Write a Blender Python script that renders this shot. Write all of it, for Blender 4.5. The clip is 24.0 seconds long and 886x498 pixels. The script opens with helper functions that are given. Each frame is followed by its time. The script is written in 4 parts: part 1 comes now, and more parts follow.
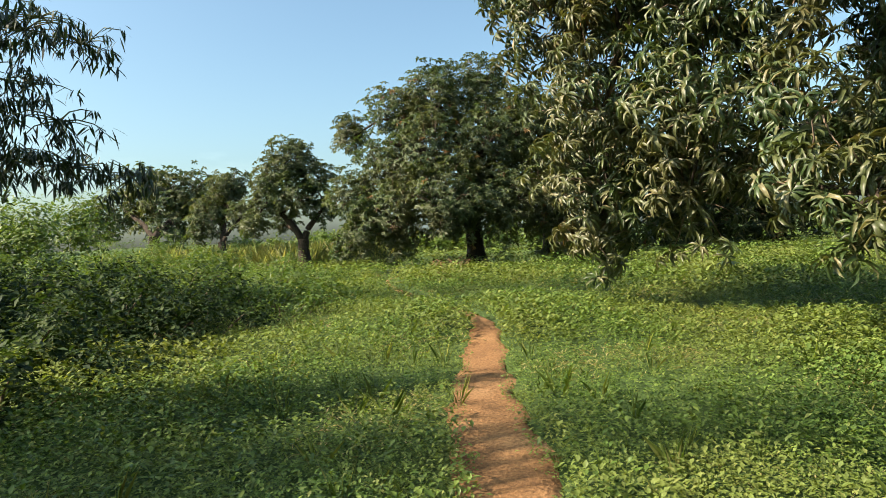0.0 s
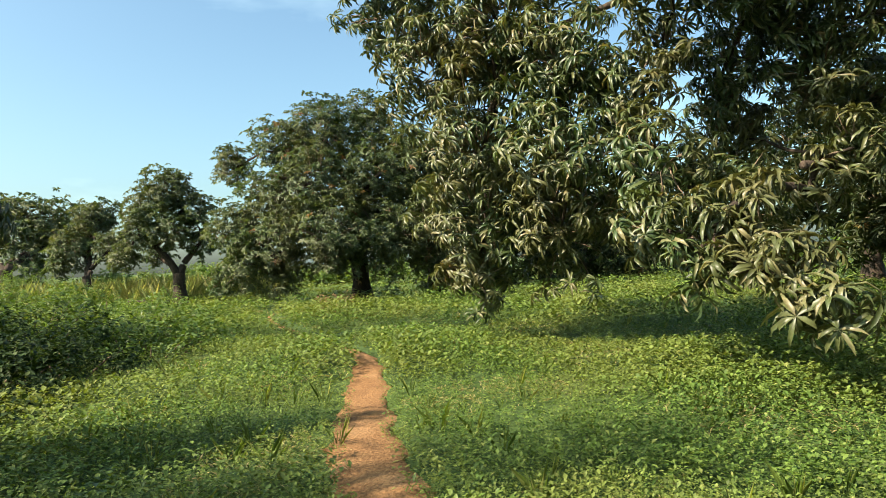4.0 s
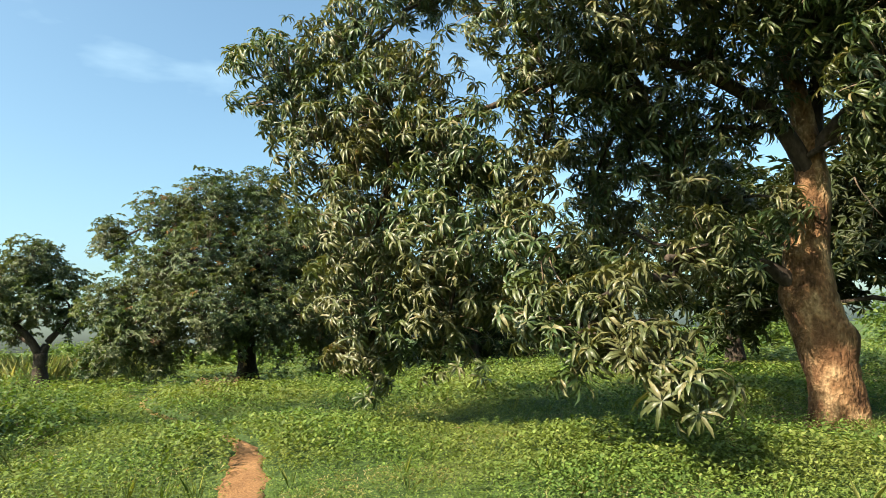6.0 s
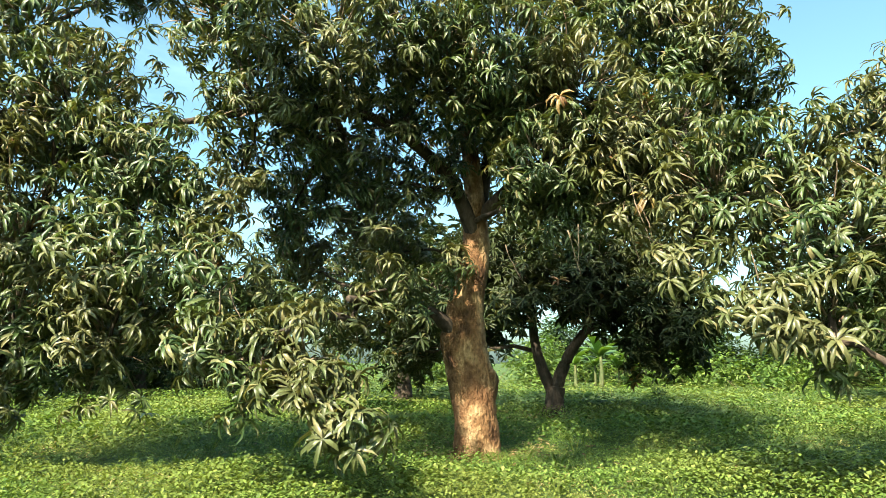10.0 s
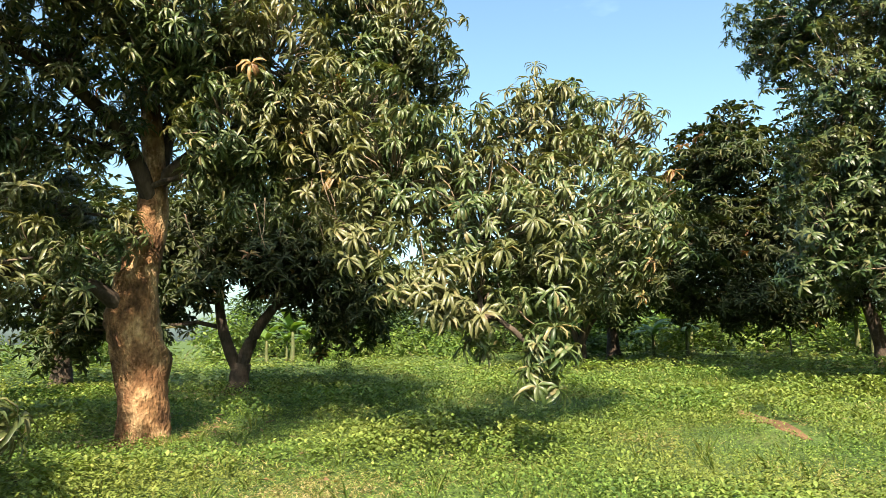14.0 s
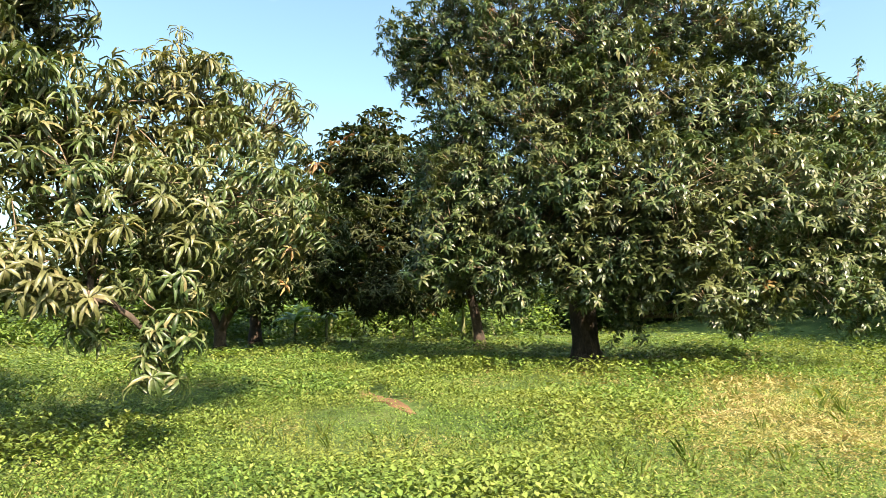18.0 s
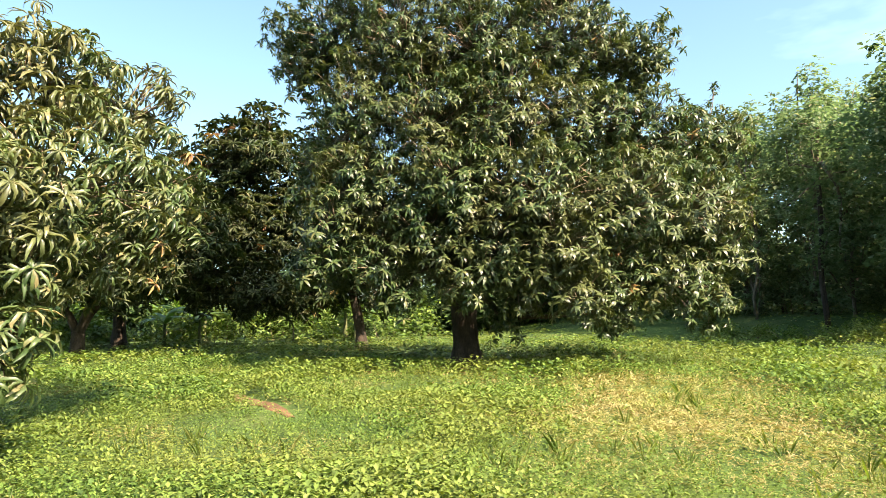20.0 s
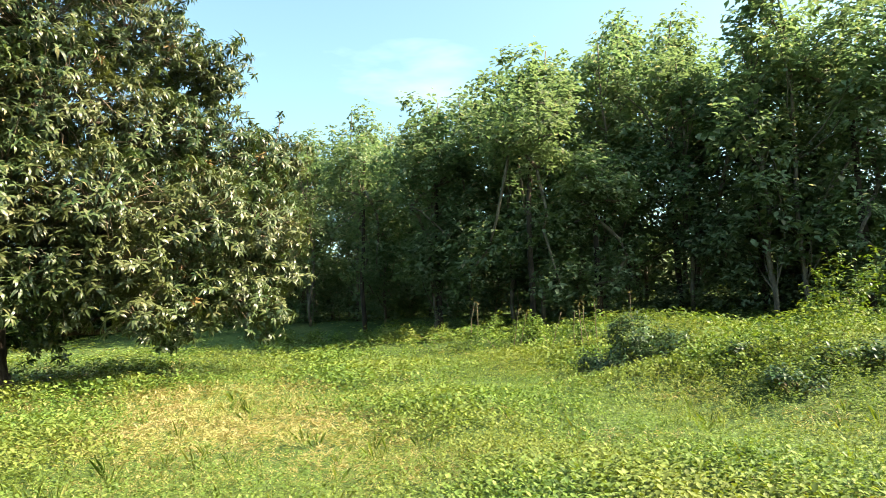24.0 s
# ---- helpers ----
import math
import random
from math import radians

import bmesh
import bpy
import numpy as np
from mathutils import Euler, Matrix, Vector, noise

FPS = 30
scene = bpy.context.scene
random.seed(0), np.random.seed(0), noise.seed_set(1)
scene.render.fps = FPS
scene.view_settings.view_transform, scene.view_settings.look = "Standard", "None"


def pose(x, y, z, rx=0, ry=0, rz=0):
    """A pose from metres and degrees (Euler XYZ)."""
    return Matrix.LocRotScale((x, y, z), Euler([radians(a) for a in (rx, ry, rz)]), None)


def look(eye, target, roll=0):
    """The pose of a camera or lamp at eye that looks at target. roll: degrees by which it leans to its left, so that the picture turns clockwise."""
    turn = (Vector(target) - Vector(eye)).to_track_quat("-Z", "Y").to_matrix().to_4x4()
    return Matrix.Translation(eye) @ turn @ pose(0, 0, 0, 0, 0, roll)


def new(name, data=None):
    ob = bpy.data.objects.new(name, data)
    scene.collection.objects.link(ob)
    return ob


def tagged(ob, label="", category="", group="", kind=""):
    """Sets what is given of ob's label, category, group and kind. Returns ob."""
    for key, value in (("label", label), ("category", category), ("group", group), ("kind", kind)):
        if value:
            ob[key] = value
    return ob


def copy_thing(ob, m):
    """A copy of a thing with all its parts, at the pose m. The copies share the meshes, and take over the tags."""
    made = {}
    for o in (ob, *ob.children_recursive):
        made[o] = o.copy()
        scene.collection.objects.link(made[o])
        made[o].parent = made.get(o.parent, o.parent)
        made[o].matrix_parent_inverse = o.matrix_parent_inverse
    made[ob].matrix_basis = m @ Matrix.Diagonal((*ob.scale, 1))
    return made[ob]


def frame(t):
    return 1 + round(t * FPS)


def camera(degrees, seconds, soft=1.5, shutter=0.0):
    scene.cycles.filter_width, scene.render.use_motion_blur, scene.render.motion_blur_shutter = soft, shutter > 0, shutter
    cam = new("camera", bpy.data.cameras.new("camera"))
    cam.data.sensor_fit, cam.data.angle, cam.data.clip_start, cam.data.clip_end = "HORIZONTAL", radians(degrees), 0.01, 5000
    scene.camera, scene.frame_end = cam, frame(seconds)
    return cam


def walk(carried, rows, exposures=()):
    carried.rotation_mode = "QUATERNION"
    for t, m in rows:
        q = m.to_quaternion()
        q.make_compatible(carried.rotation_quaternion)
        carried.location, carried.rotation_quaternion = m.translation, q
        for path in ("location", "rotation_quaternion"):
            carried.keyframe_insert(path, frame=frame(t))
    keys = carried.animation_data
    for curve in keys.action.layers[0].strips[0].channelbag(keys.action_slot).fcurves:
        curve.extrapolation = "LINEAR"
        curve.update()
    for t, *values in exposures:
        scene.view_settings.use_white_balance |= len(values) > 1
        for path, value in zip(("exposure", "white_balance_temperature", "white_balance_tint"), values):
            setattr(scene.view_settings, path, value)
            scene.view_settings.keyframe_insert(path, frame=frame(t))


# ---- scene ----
cam = camera(69.4, 24.0, soft=0.5)
PATH = [
    (0, (0.07, -0.143, 1.271), (0.066, 1.857, 1.221), -2.8),
    (0.5, (0.079, -0.168, 1.278), (0.141, 1.83, 1.23), -2.8),
    (1, (0.087, -0.191, 1.292), (0.205, 1.805, 1.242), -2.8),
    (1.5, (0.095, -0.215, 1.298), (0.279, 1.776, 1.256), -2.6),
    (2, (0.108, -0.246, 1.31), (0.352, 1.739, 1.293), -2.7),
    (2.5, (0.104, -0.269, 1.32), (0.381, 1.711, 1.334), -2.8),
    (4.5, (0.122, -0.308, 1.337), (0.51, 1.653, 1.392), -2.3),
    (5, (0.134, -0.328, 1.348), (0.586, 1.618, 1.454), -1.9),
    (5.5, (0.152, -0.357, 1.359), (0.718, 1.552, 1.544), -2.0),
    (6, (0.166, -0.387, 1.369), (0.834, 1.479, 1.639), -2.2),
    (6.5, (0.16, -0.423, 1.376), (0.935, 1.393, 1.696), -2.1),
    (7, (0.144, -0.483, 1.376), (1.001, 1.285, 1.751), -2.2),
    (7.5, (0.165, -0.511, 1.376), (1.069, 1.227, 1.781), -2.2),
    (8, (0.197, -0.498, 1.379), (1.154, 1.208, 1.794), -2.3),
    (8.5, (0.246, -0.481, 1.387), (1.269, 1.19, 1.791), -2.2),
    (9, (0.281, -0.472, 1.398), (1.491, 1.076, 1.776), -1.4),
    (9.5, (0.25, -0.463, 1.406), (1.59, 0.975, 1.775), -0.4),
    (11.5, (0.323, -0.462, 1.4), (1.967, 0.642, 1.682), 0.6),
    (12, (0.313, -0.497, 1.401), (2.017, 0.513, 1.684), 0.5),
    (12.5, (0.314, -0.515, 1.406), (2.066, 0.406, 1.692), 0.3),
    (13, (0.337, -0.552, 1.406), (2.163, 0.22, 1.675), -0.6),
    (13.5, (0.367, -0.588, 1.403), (2.244, 0.044, 1.677), -1.0),
    (14, (0.388, -0.601, 1.407), (2.287, -0.033, 1.677), -1.1),
    (14.5, (0.403, -0.626, 1.401), (2.322, -0.121, 1.651), -1.4),
    (15, (0.398, -0.66, 1.397), (2.332, -0.221, 1.656), -1.9),
    (15.5, (0.403, -0.686, 1.393), (2.355, -0.338, 1.659), -2.3),
    (16, (0.395, -0.725, 1.395), (2.364, -0.498, 1.664), -2.2),
    (16.5, (0.402, -0.751, 1.397), (2.386, -0.675, 1.635), -2.3),
    (17, (0.414, -0.746, 1.395), (2.398, -0.855, 1.621), -1.7),
    (17.5, (0.427, -0.759, 1.396), (2.391, -1.075, 1.604), -1.4),
    (18, (0.457, -0.77, 1.397), (2.387, -1.25, 1.61), -0.9),
    (18.5, (0.49, -0.769, 1.39), (2.393, -1.348, 1.603), -0.8),
    (20.5, (0.483, -0.779, 1.376), (2.227, -1.733, 1.597), -1.0),
    (21, (0.462, -0.759, 1.375), (2.1, -1.884, 1.605), -1.2),
    (21.5, (0.334, -0.657, 1.386), (1.847, -1.944, 1.618), -1.1),
    (22, (0.211, -0.555, 1.407), (1.591, -1.983, 1.642), -2.1),
    (22.5, (0.123, -0.484, 1.428), (1.37, -2.031, 1.655), -2.3),
    (23, (0.074, -0.446, 1.44), (1.208, -2.079, 1.66), -2.7),
    (23.5, (0.028, -0.428, 1.457), (1.075, -2.117, 1.674), -3.1),
    (24, (-0.023, -0.412, 1.476), (0.913, -2.168, 1.678), -2.2),
]
walk(cam, [(t, look(eye, target, roll)) for t, eye, target, roll in PATH],
     exposures=[(0, 1.3, 6400, 21), (5, 1.46, 6350, 17), (8, 1.70, 6150, 12), (9, 1.98, 6050, 7), (12, 1.88, 6550, 16), (14.5, 1.80, 6450, 19), (17, 1.88, 6400, 20), (18.5, 2.03, 6700, 22), (20.5, 2.08, 6700, 21), (24, 2.18, 6650, 16)])

# ---- light ----
SUN_AZIMUTH, SUN_HEIGHT = 253.0, 42.0
world = bpy.data.worlds.new("world")
scene.world = world
world.use_nodes = True
wn, wl = world.node_tree.nodes, world.node_tree.links
wn.clear()
sky = wn.new("ShaderNodeTexSky")
sky.sky_type = "NISHITA"
sky.sun_disc = False
sky.sun_elevation, sky.sun_rotation = radians(SUN_HEIGHT), radians(SUN_AZIMUTH)
sky.air_density, sky.dust_density, sky.ozone_density = 1.0, 3.0, 1.2
back = wn.new("ShaderNodeBackground")
back.inputs["Strength"].default_value = 0.094
wout = wn.new("ShaderNodeOutputWorld")
where = wn.new("ShaderNodeTexCoord")
flat = wn.new("ShaderNodeMapping")
flat.inputs["Scale"].default_value = (1.0, 1.0, 3.2)
flat.inputs["Location"].default_value = (3.7, 1.9, 0.4)
wl.new(where.outputs["Generated"], flat.inputs["Vector"])
wisps = wn.new("ShaderNodeTexNoise")
wisps.inputs["Scale"].default_value, wisps.inputs["Detail"].default_value, wisps.inputs["Roughness"].default_value = 1.6, 6.0, 0.55
wl.new(flat.outputs["Vector"], wisps.inputs["Vector"])
thin = wn.new("ShaderNodeMapRange")
thin.inputs["From Min"].default_value, thin.inputs["From Max"].default_value, thin.inputs["To Max"].default_value = 0.6, 0.82, 0.3
wl.new(wisps.outputs["Fac"], thin.inputs["Value"])
veil = wn.new("ShaderNodeMix")
veil.data_type = "RGBA"
veil.inputs[7].default_value = (8.0, 8.4, 8.8, 1)
wl.new(thin.outputs["Result"], veil.inputs[0])
wl.new(sky.outputs["Color"], veil.inputs[6])
hue = wn.new("ShaderNodeMix")
hue.data_type, hue.blend_type = "RGBA", "MULTIPLY"
hue.inputs[0].default_value = 1.0
hue.inputs[7].default_value = (0.88, 1.11, 0.98, 1)
wl.new(veil.outputs[2], hue.inputs[6])
wl.new(hue.outputs[2], back.inputs["Color"])
wl.new(back.outputs["Background"], wout.inputs["Surface"])
sun = new("sun", bpy.data.lights.new("sun", "SUN"))
sun.data.energy, sun.data.angle, sun.data.color = 5.0, radians(0.6), (1.0, 0.87, 0.63)
az, el = radians(SUN_AZIMUTH), radians(SUN_HEIGHT)
sun_way = Vector((math.sin(az) * math.cos(el), math.cos(az) * math.cos(el), math.sin(el)))
sun.matrix_world = look(sun_way * 60, (0, 0, 0))


# ---- materials ----
def shader(name):
    m = bpy.data.materials.new(name)
    m.use_nodes = True
    n, l = m.node_tree.nodes, m.node_tree.links
    n.clear()
    out = n.new("ShaderNodeOutputMaterial")
    return m, n, l, out


def ramp(n, l, source, stops):
    r = n.new("ShaderNodeValToRGB")
    while len(r.color_ramp.elements) < len(stops):
        r.color_ramp.elements.new(0.5)
    for e, (at, colour) in zip(r.color_ramp.elements, stops):
        e.position, e.color = at, (*colour, 1)
    l.new(source, r.inputs["Fac"])
    return r.outputs["Color"]


def noise_at(n, l, scale, detail=4.0, stretch=(1, 1, 1)):
    c = n.new("ShaderNodeNewGeometry")
    mp = n.new("ShaderNodeMapping")
    mp.inputs["Scale"].default_value = stretch
    l.new(c.outputs["Position"], mp.inputs["Vector"])
    t = n.new("ShaderNodeTexNoise")
    t.inputs["Scale"].default_value, t.inputs["Detail"].default_value = scale, detail
    l.new(mp.outputs["Vector"], t.inputs["Vector"])
    return t.outputs["Fac"]


def mixed(n, l, fac, a, b, mode="MIX"):
    x = n.new("ShaderNodeMix")
    x.data_type, x.blend_type = "RGBA", mode
    for sock, v in ((x.inputs[0], fac), (x.inputs[6], a), (x.inputs[7], b)):
        if isinstance(v, (int, float)):
            sock.default_value = v
        elif isinstance(v, tuple):
            sock.default_value = (*v, 1)
        else:
            l.new(v, sock)
    return x.outputs[2]


def leaf_material(name, stops, through_tint, rough=0.42, thin=0.3, patch=None, patch_scale=0.35, sheen=0.5):
    """Leaves: a shade of its own on each leaf, patches of another tint over metres, light through the blade."""
    m, n, l, out = shader(name)
    g = n.new("ShaderNodeNewGeometry")
    colour = ramp(n, l, g.outputs["Random Per Island"], stops)
    if patch:
        where = ramp(n, l, noise_at(n, l, patch_scale, 3.0), [(0.42, (0, 0, 0)), (0.64, (1, 1, 1))])
        colour = mixed(n, l, where, colour, mixed(n, l, 0.6, colour, patch))
    fine = ramp(n, l, noise_at(n, l, 22.0, 2.0), [(0.3, (0.75, 0.75, 0.75)), (0.7, (1.2, 1.2, 1.2))])
    colour = mixed(n, l, 1.0, colour, fine, "MULTIPLY")
    p = n.new("ShaderNodeBsdfPrincipled")
    p.inputs["Roughness"].default_value = rough
    p.inputs["Specular IOR Level"].default_value = sheen
    l.new(colour, p.inputs["Base Color"])
    tr = n.new("ShaderNodeBsdfTranslucent")
    l.new(mixed(n, l, 1.0, colour, through_tint, "MULTIPLY"), tr.inputs["Color"])
    mx = n.new("ShaderNodeMixShader")
    mx.inputs[0].default_value = thin
    l.new(p.outputs[0], mx.inputs[1])
    l.new(tr.outputs[0], mx.inputs[2])
    l.new(mx.outputs[0], out.inputs["Surface"])
    return m


def solid_material(name, scale, stops, rough=0.9, bump=0.4, stretch=(1, 1, 1), fine_scale=None, depth=0.02, blotches=None):
    """Bark, soil, stone: coarse and fine variation with relief."""
    m, n, l, out = shader(name)
    base = noise_at(n, l, scale, 6.0, stretch)
    colour = ramp(n, l, base, stops)
    fine = noise_at(n, l, fine_scale or scale * 7, 5.0, stretch)
    colour = mixed(n, l, 1.0, colour, ramp(n, l, fine, [(0.28, (0.55, 0.55, 0.55)), (0.72, (1.35, 1.35, 1.35))]), "MULTIPLY")
    # Broad patches of a second tint over the base colour.
    if blotches:
        where = ramp(n, l, noise_at(n, l, scale * 0.45, 3.0), [(0.5, (0, 0, 0)), (0.62, (1, 1, 1))])
        colour = mixed(n, l, where, colour, blotches)
    p = n.new("ShaderNodeBsdfPrincipled")
    p.inputs["Roughness"].default_value = rough
    p.inputs["Specular IOR Level"].default_value = 0.25
    l.new(colour, p.inputs["Base Color"])
    b = n.new("ShaderNodeBump")
    b.inputs["Strength"].default_value, b.inputs["Distance"].default_value = bump, depth
    add = n.new("ShaderNodeMath")
    l.new(base, add.inputs[0])
    l.new(fine, add.inputs[1])
    l.new(add.outputs[0], b.inputs["Height"])
    l.new(b.outputs[0], p.inputs["Normal"])
    l.new(p.outputs[0], out.inputs["Surface"])
    return m


MANGO = leaf_material("mango_leaf", [(0.0, (0.016, 0.036, 0.010)), (0.4, (0.047, 0.08, 0.024)), (0.8, (0.09, 0.118, 0.042)), (0.95, (0.15, 0.15, 0.068)), (1.0, (0.21, 0.175, 0.085))],
                      (1.5, 1.45, 0.5), 0.42, 0.2, (0.125, 0.112, 0.046), 0.8, 0.45)
MANGO_GREEN = leaf_material("mango_leaf_green", [(0.0, (0.015, 0.036, 0.010)), (0.45, (0.038, 0.07, 0.020)), (0.88, (0.08, 0.106, 0.036)), (1.0, (0.15, 0.14, 0.06))],
                            (1.5, 1.6, 0.6), 0.42, 0.2, (0.09, 0.092, 0.032), 0.6, 0.5)
# Darker mango leaf: the shade some crowns stand in, put into the colour.
MANGO_SHADED = leaf_material("mango_leaf_shaded", [(0.0, (0.013, 0.028, 0.008)), (0.5, (0.027, 0.046, 0.012)), (0.85, (0.05, 0.066, 0.02)), (1.0, (0.10, 0.095, 0.034))],
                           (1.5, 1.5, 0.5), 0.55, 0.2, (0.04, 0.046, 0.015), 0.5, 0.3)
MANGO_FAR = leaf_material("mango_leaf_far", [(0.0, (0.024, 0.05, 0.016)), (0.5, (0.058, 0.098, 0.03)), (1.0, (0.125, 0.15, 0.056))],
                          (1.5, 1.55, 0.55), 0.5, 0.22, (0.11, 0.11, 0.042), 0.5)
YOUNG = leaf_material("young_leaf", [(0.0, (0.13, 0.06, 0.025)), (0.5, (0.20, 0.12, 0.045)), (1.0, (0.24, 0.20, 0.065))], (1.4, 1.1, 0.5), 0.5, 0.25)
WEED = leaf_material("weed_leaf", [(0.0, (0.032, 0.068, 0.014)), (0.4, (0.086, 0.152, 0.028)), (0.85, (0.148, 0.225, 0.045)), (1.0, (0.225, 0.26, 0.075))],
                     (1.4, 1.4, 0.5), 0.6, 0.28, (0.185, 0.20, 0.046), 0.4, 0.3)
WEED_DRY = leaf_material("dry_grass", [(0.0, (0.1968, 0.205, 0.0574)), (0.45, (0.3116, 0.2624, 0.1066)), (1.0, (0.4428, 0.3526, 0.1968))], (1.3, 1.3, 0.6), 0.7, 0.25, (0.28, 0.29, 0.09), 0.8)
PALE_GRASS = leaf_material("pale_grass", [(0.0, (0.16, 0.20, 0.07)), (0.6, (0.26, 0.28, 0.11)), (1.0, (0.38, 0.35, 0.17))], (1.4, 1.4, 0.6), 0.6, 0.35)
GRASS = leaf_material("grass_blade", [(0.0, (0.082, 0.1394, 0.0246)), (0.6, (0.1558, 0.2132, 0.041)), (1.0, (0.2788, 0.2788, 0.0984))], (1.5, 1.5, 0.4), 0.5, 0.4)
SHRUB = leaf_material("shrub_leaf", [(0.0, (0.04403, 0.0884, 0.01258)), (0.6, (0.0884, 0.1573, 0.02201)), (1.0, (0.1632, 0.2142, 0.04403))], (1.5, 1.5, 0.5), 0.5, 0.3, (0.104, 0.148, 0.0222), 0.5)
# Darker shrub leaf: shade on western bushes and far trees put into the colour.
SHRUB_DARK_SHADED = leaf_material("shrub_leaf_dark_shaded", [(0.0, (0.0148, 0.0333, 0.0104)), (0.7, (0.0333, 0.0629, 0.0163)), (1.0, (0.0666, 0.0962, 0.0296))], (1.4, 1.4, 0.5), 0.65, 0.25, None, 1.0, 0.2)
VINE = leaf_material("vine_leaf", [(0.0, (0.012, 0.034, 0.010)), (0.7, (0.024, 0.062, 0.017)), (1.0, (0.07, 0.12, 0.04))], (1.4, 1.4, 0.5), 0.45, 0.12, None, 1.0, 0.4)
BAMBOO_LEAF = leaf_material("bamboo_leaf", [(0.0, (0.00888, 0.0222, 0.0104)), (0.7, (0.0163, 0.037, 0.0148)), (1.0, (0.037, 0.0592, 0.0222))], (1.2, 1.4, 0.6), 0.5, 0.15)
# Leaf colour lifted and greyed in place of haze and glare over the plantation.
TEAK_LEAF_HAZED = leaf_material("teak_leaf", [(0.0, (0.07, 0.115, 0.062)), (0.55, (0.13, 0.18, 0.095)), (0.94, (0.18, 0.225, 0.13)), (1.0, (0.34, 0.28, 0.19))],
                          (1.35, 1.55, 0.98), 0.6, 0.45, (0.14, 0.165, 0.085), 0.25, 0.3)
BAMBOO_CULM = solid_material("bamboo_culm", 6.0, [(0.3, (0.0592, 0.074, 0.0222)), (0.7, (0.133, 0.148, 0.0518))], 0.5, 0.1)
BANANA_LEAF = leaf_material("banana_leaf", [(0.0, (0.0629, 0.1258, 0.02516)), (1.0, (0.1258, 0.2014, 0.04403))], (1.5, 1.5, 0.4), 0.4, 0.35)
BARK = solid_material("mango_bark", 3.4, [(0.36, (0.0675, 0.0342, 0.0162)), (0.48, (0.198, 0.108, 0.0495)), (0.64, (0.378, 0.252, 0.135))], 0.94, 1.0, (1, 1, 0.6), 24.0, 0.07, (0.13, 0.065, 0.03))
# Dark bark; the shade on limbs and shaded trunks is put into this colour.
BARK_DARK_SHADED = solid_material("dark_shaded_bark", 4.0, [(0.3, (0.022, 0.017, 0.013)), (0.7, (0.07, 0.052, 0.038))], 0.92, 0.6, (1, 1, 0.5), 22.0, 0.03)
BARK_PALE = solid_material("pale_bark", 5.0, [(0.3, (0.0666, 0.0555, 0.0407)), (0.7, (0.178, 0.148, 0.111))], 0.92, 0.5, (1, 1, 0.4), 30.0, 0.02)
TWIG = solid_material("twig_bark", 12.0, [(0.3, (0.0962, 0.0666, 0.0444)), (0.7, (0.252, 0.192, 0.133))], 0.85, 0.3)
SOIL = solid_material("ground_soil", 0.55, [(0.3, (0.032, 0.062, 0.014)), (0.5, (0.05, 0.088, 0.02)), (0.7, (0.09, 0.11, 0.032))], 0.97, 0.9, (1, 1, 1), 18.0, 0.04, (0.06, 0.10, 0.022))
PATH_SOIL = solid_material("path_soil", 1.6, [(0.3, (0.153, 0.0765, 0.0306)), (0.55, (0.2295, 0.1232, 0.051)), (0.75, (0.306, 0.1827, 0.085))], 0.96, 0.8, (1, 1, 1), 40.0, 0.02)
BARE_SOIL = solid_material("bare_soil", 2.6, [(0.3, (0.08, 0.044, 0.022)), (0.55, (0.15, 0.085, 0.042)), (0.75, (0.25, 0.16, 0.085))], 0.96, 0.8, (1, 1, 1), 40.0, 0.02)
BROWN_LEAF = leaf_material("fallen_leaf", [(0.0, (0.074, 0.0333, 0.0148)), (0.6, (0.178, 0.0888, 0.037)), (1.0, (0.296, 0.192, 0.0888))], (1, 1, 1), 0.7, 0.05)


# ---- mesh tools ----
rng = np.random.default_rng(7)


def link(name, me, material, parent=None, label=""):
    me.materials.append(material)
    ob = new(name, me)
    if parent:
        ob.parent = parent
        ob.matrix_parent_inverse = parent.matrix_world.inverted()
    return tagged(ob, label) if label else ob


def thing(name, at, label, category, group="", kind=""):
    e = new(name)
    e.location = at
    e.empty_display_size = 0.2
    e.matrix_world = Matrix.Translation(at)
    return tagged(e, label, category, group, kind)


def mesh_of(name, verts, loops, sizes, smooth=False):
    """A mesh from numpy arrays: vertices, the corners' vertices in a row, and the corner count of each face."""
    me = bpy.data.meshes.new(name)
    verts = np.ascontiguousarray(verts, dtype=np.float32).reshape(-1, 3)
    me.vertices.add(len(verts))
    me.vertices.foreach_set("co", verts.ravel())
    me.loops.add(len(loops))
    me.loops.foreach_set("vertex_index", np.asarray(loops, dtype=np.int32))
    starts = np.concatenate(([0], np.cumsum(sizes)[:-1])).astype(np.int32)
    me.polygons.add(len(sizes))
    me.polygons.foreach_set("loop_start", starts)
    if smooth:
        me.polygons.foreach_set("use_smooth", np.ones(len(sizes), dtype=bool))
    me.update(calc_edges=True)
    return me


def keeled_blade(base, heading, rise, bend, length, width, fold):
    """A long leaf folded along its midrib: base, two cross-sections of edge, rib and edge, and the tip."""
    side = np.array([-math.sin(heading), math.cos(heading), 0.0])
    out = np.array([math.cos(heading), math.sin(heading), 0.0])
    p, a, verts = np.array(base, float), rise, [np.array(base, float)]
    for share, wide in ((.3, .5), (.38, .44), (.32, 0)):
        p = p + (out * math.cos(a) + np.array([0, 0, math.sin(a)])) * length * share
        up = np.array([0, 0, math.cos(a)]) - out * math.sin(a)
        lift = up * (fold * 2.6 * width)
        verts += [p - side * width * wide + lift, p.copy(), p + side * width * wide + lift] if wide else [p.copy()]
        a -= bend * .5
    return verts


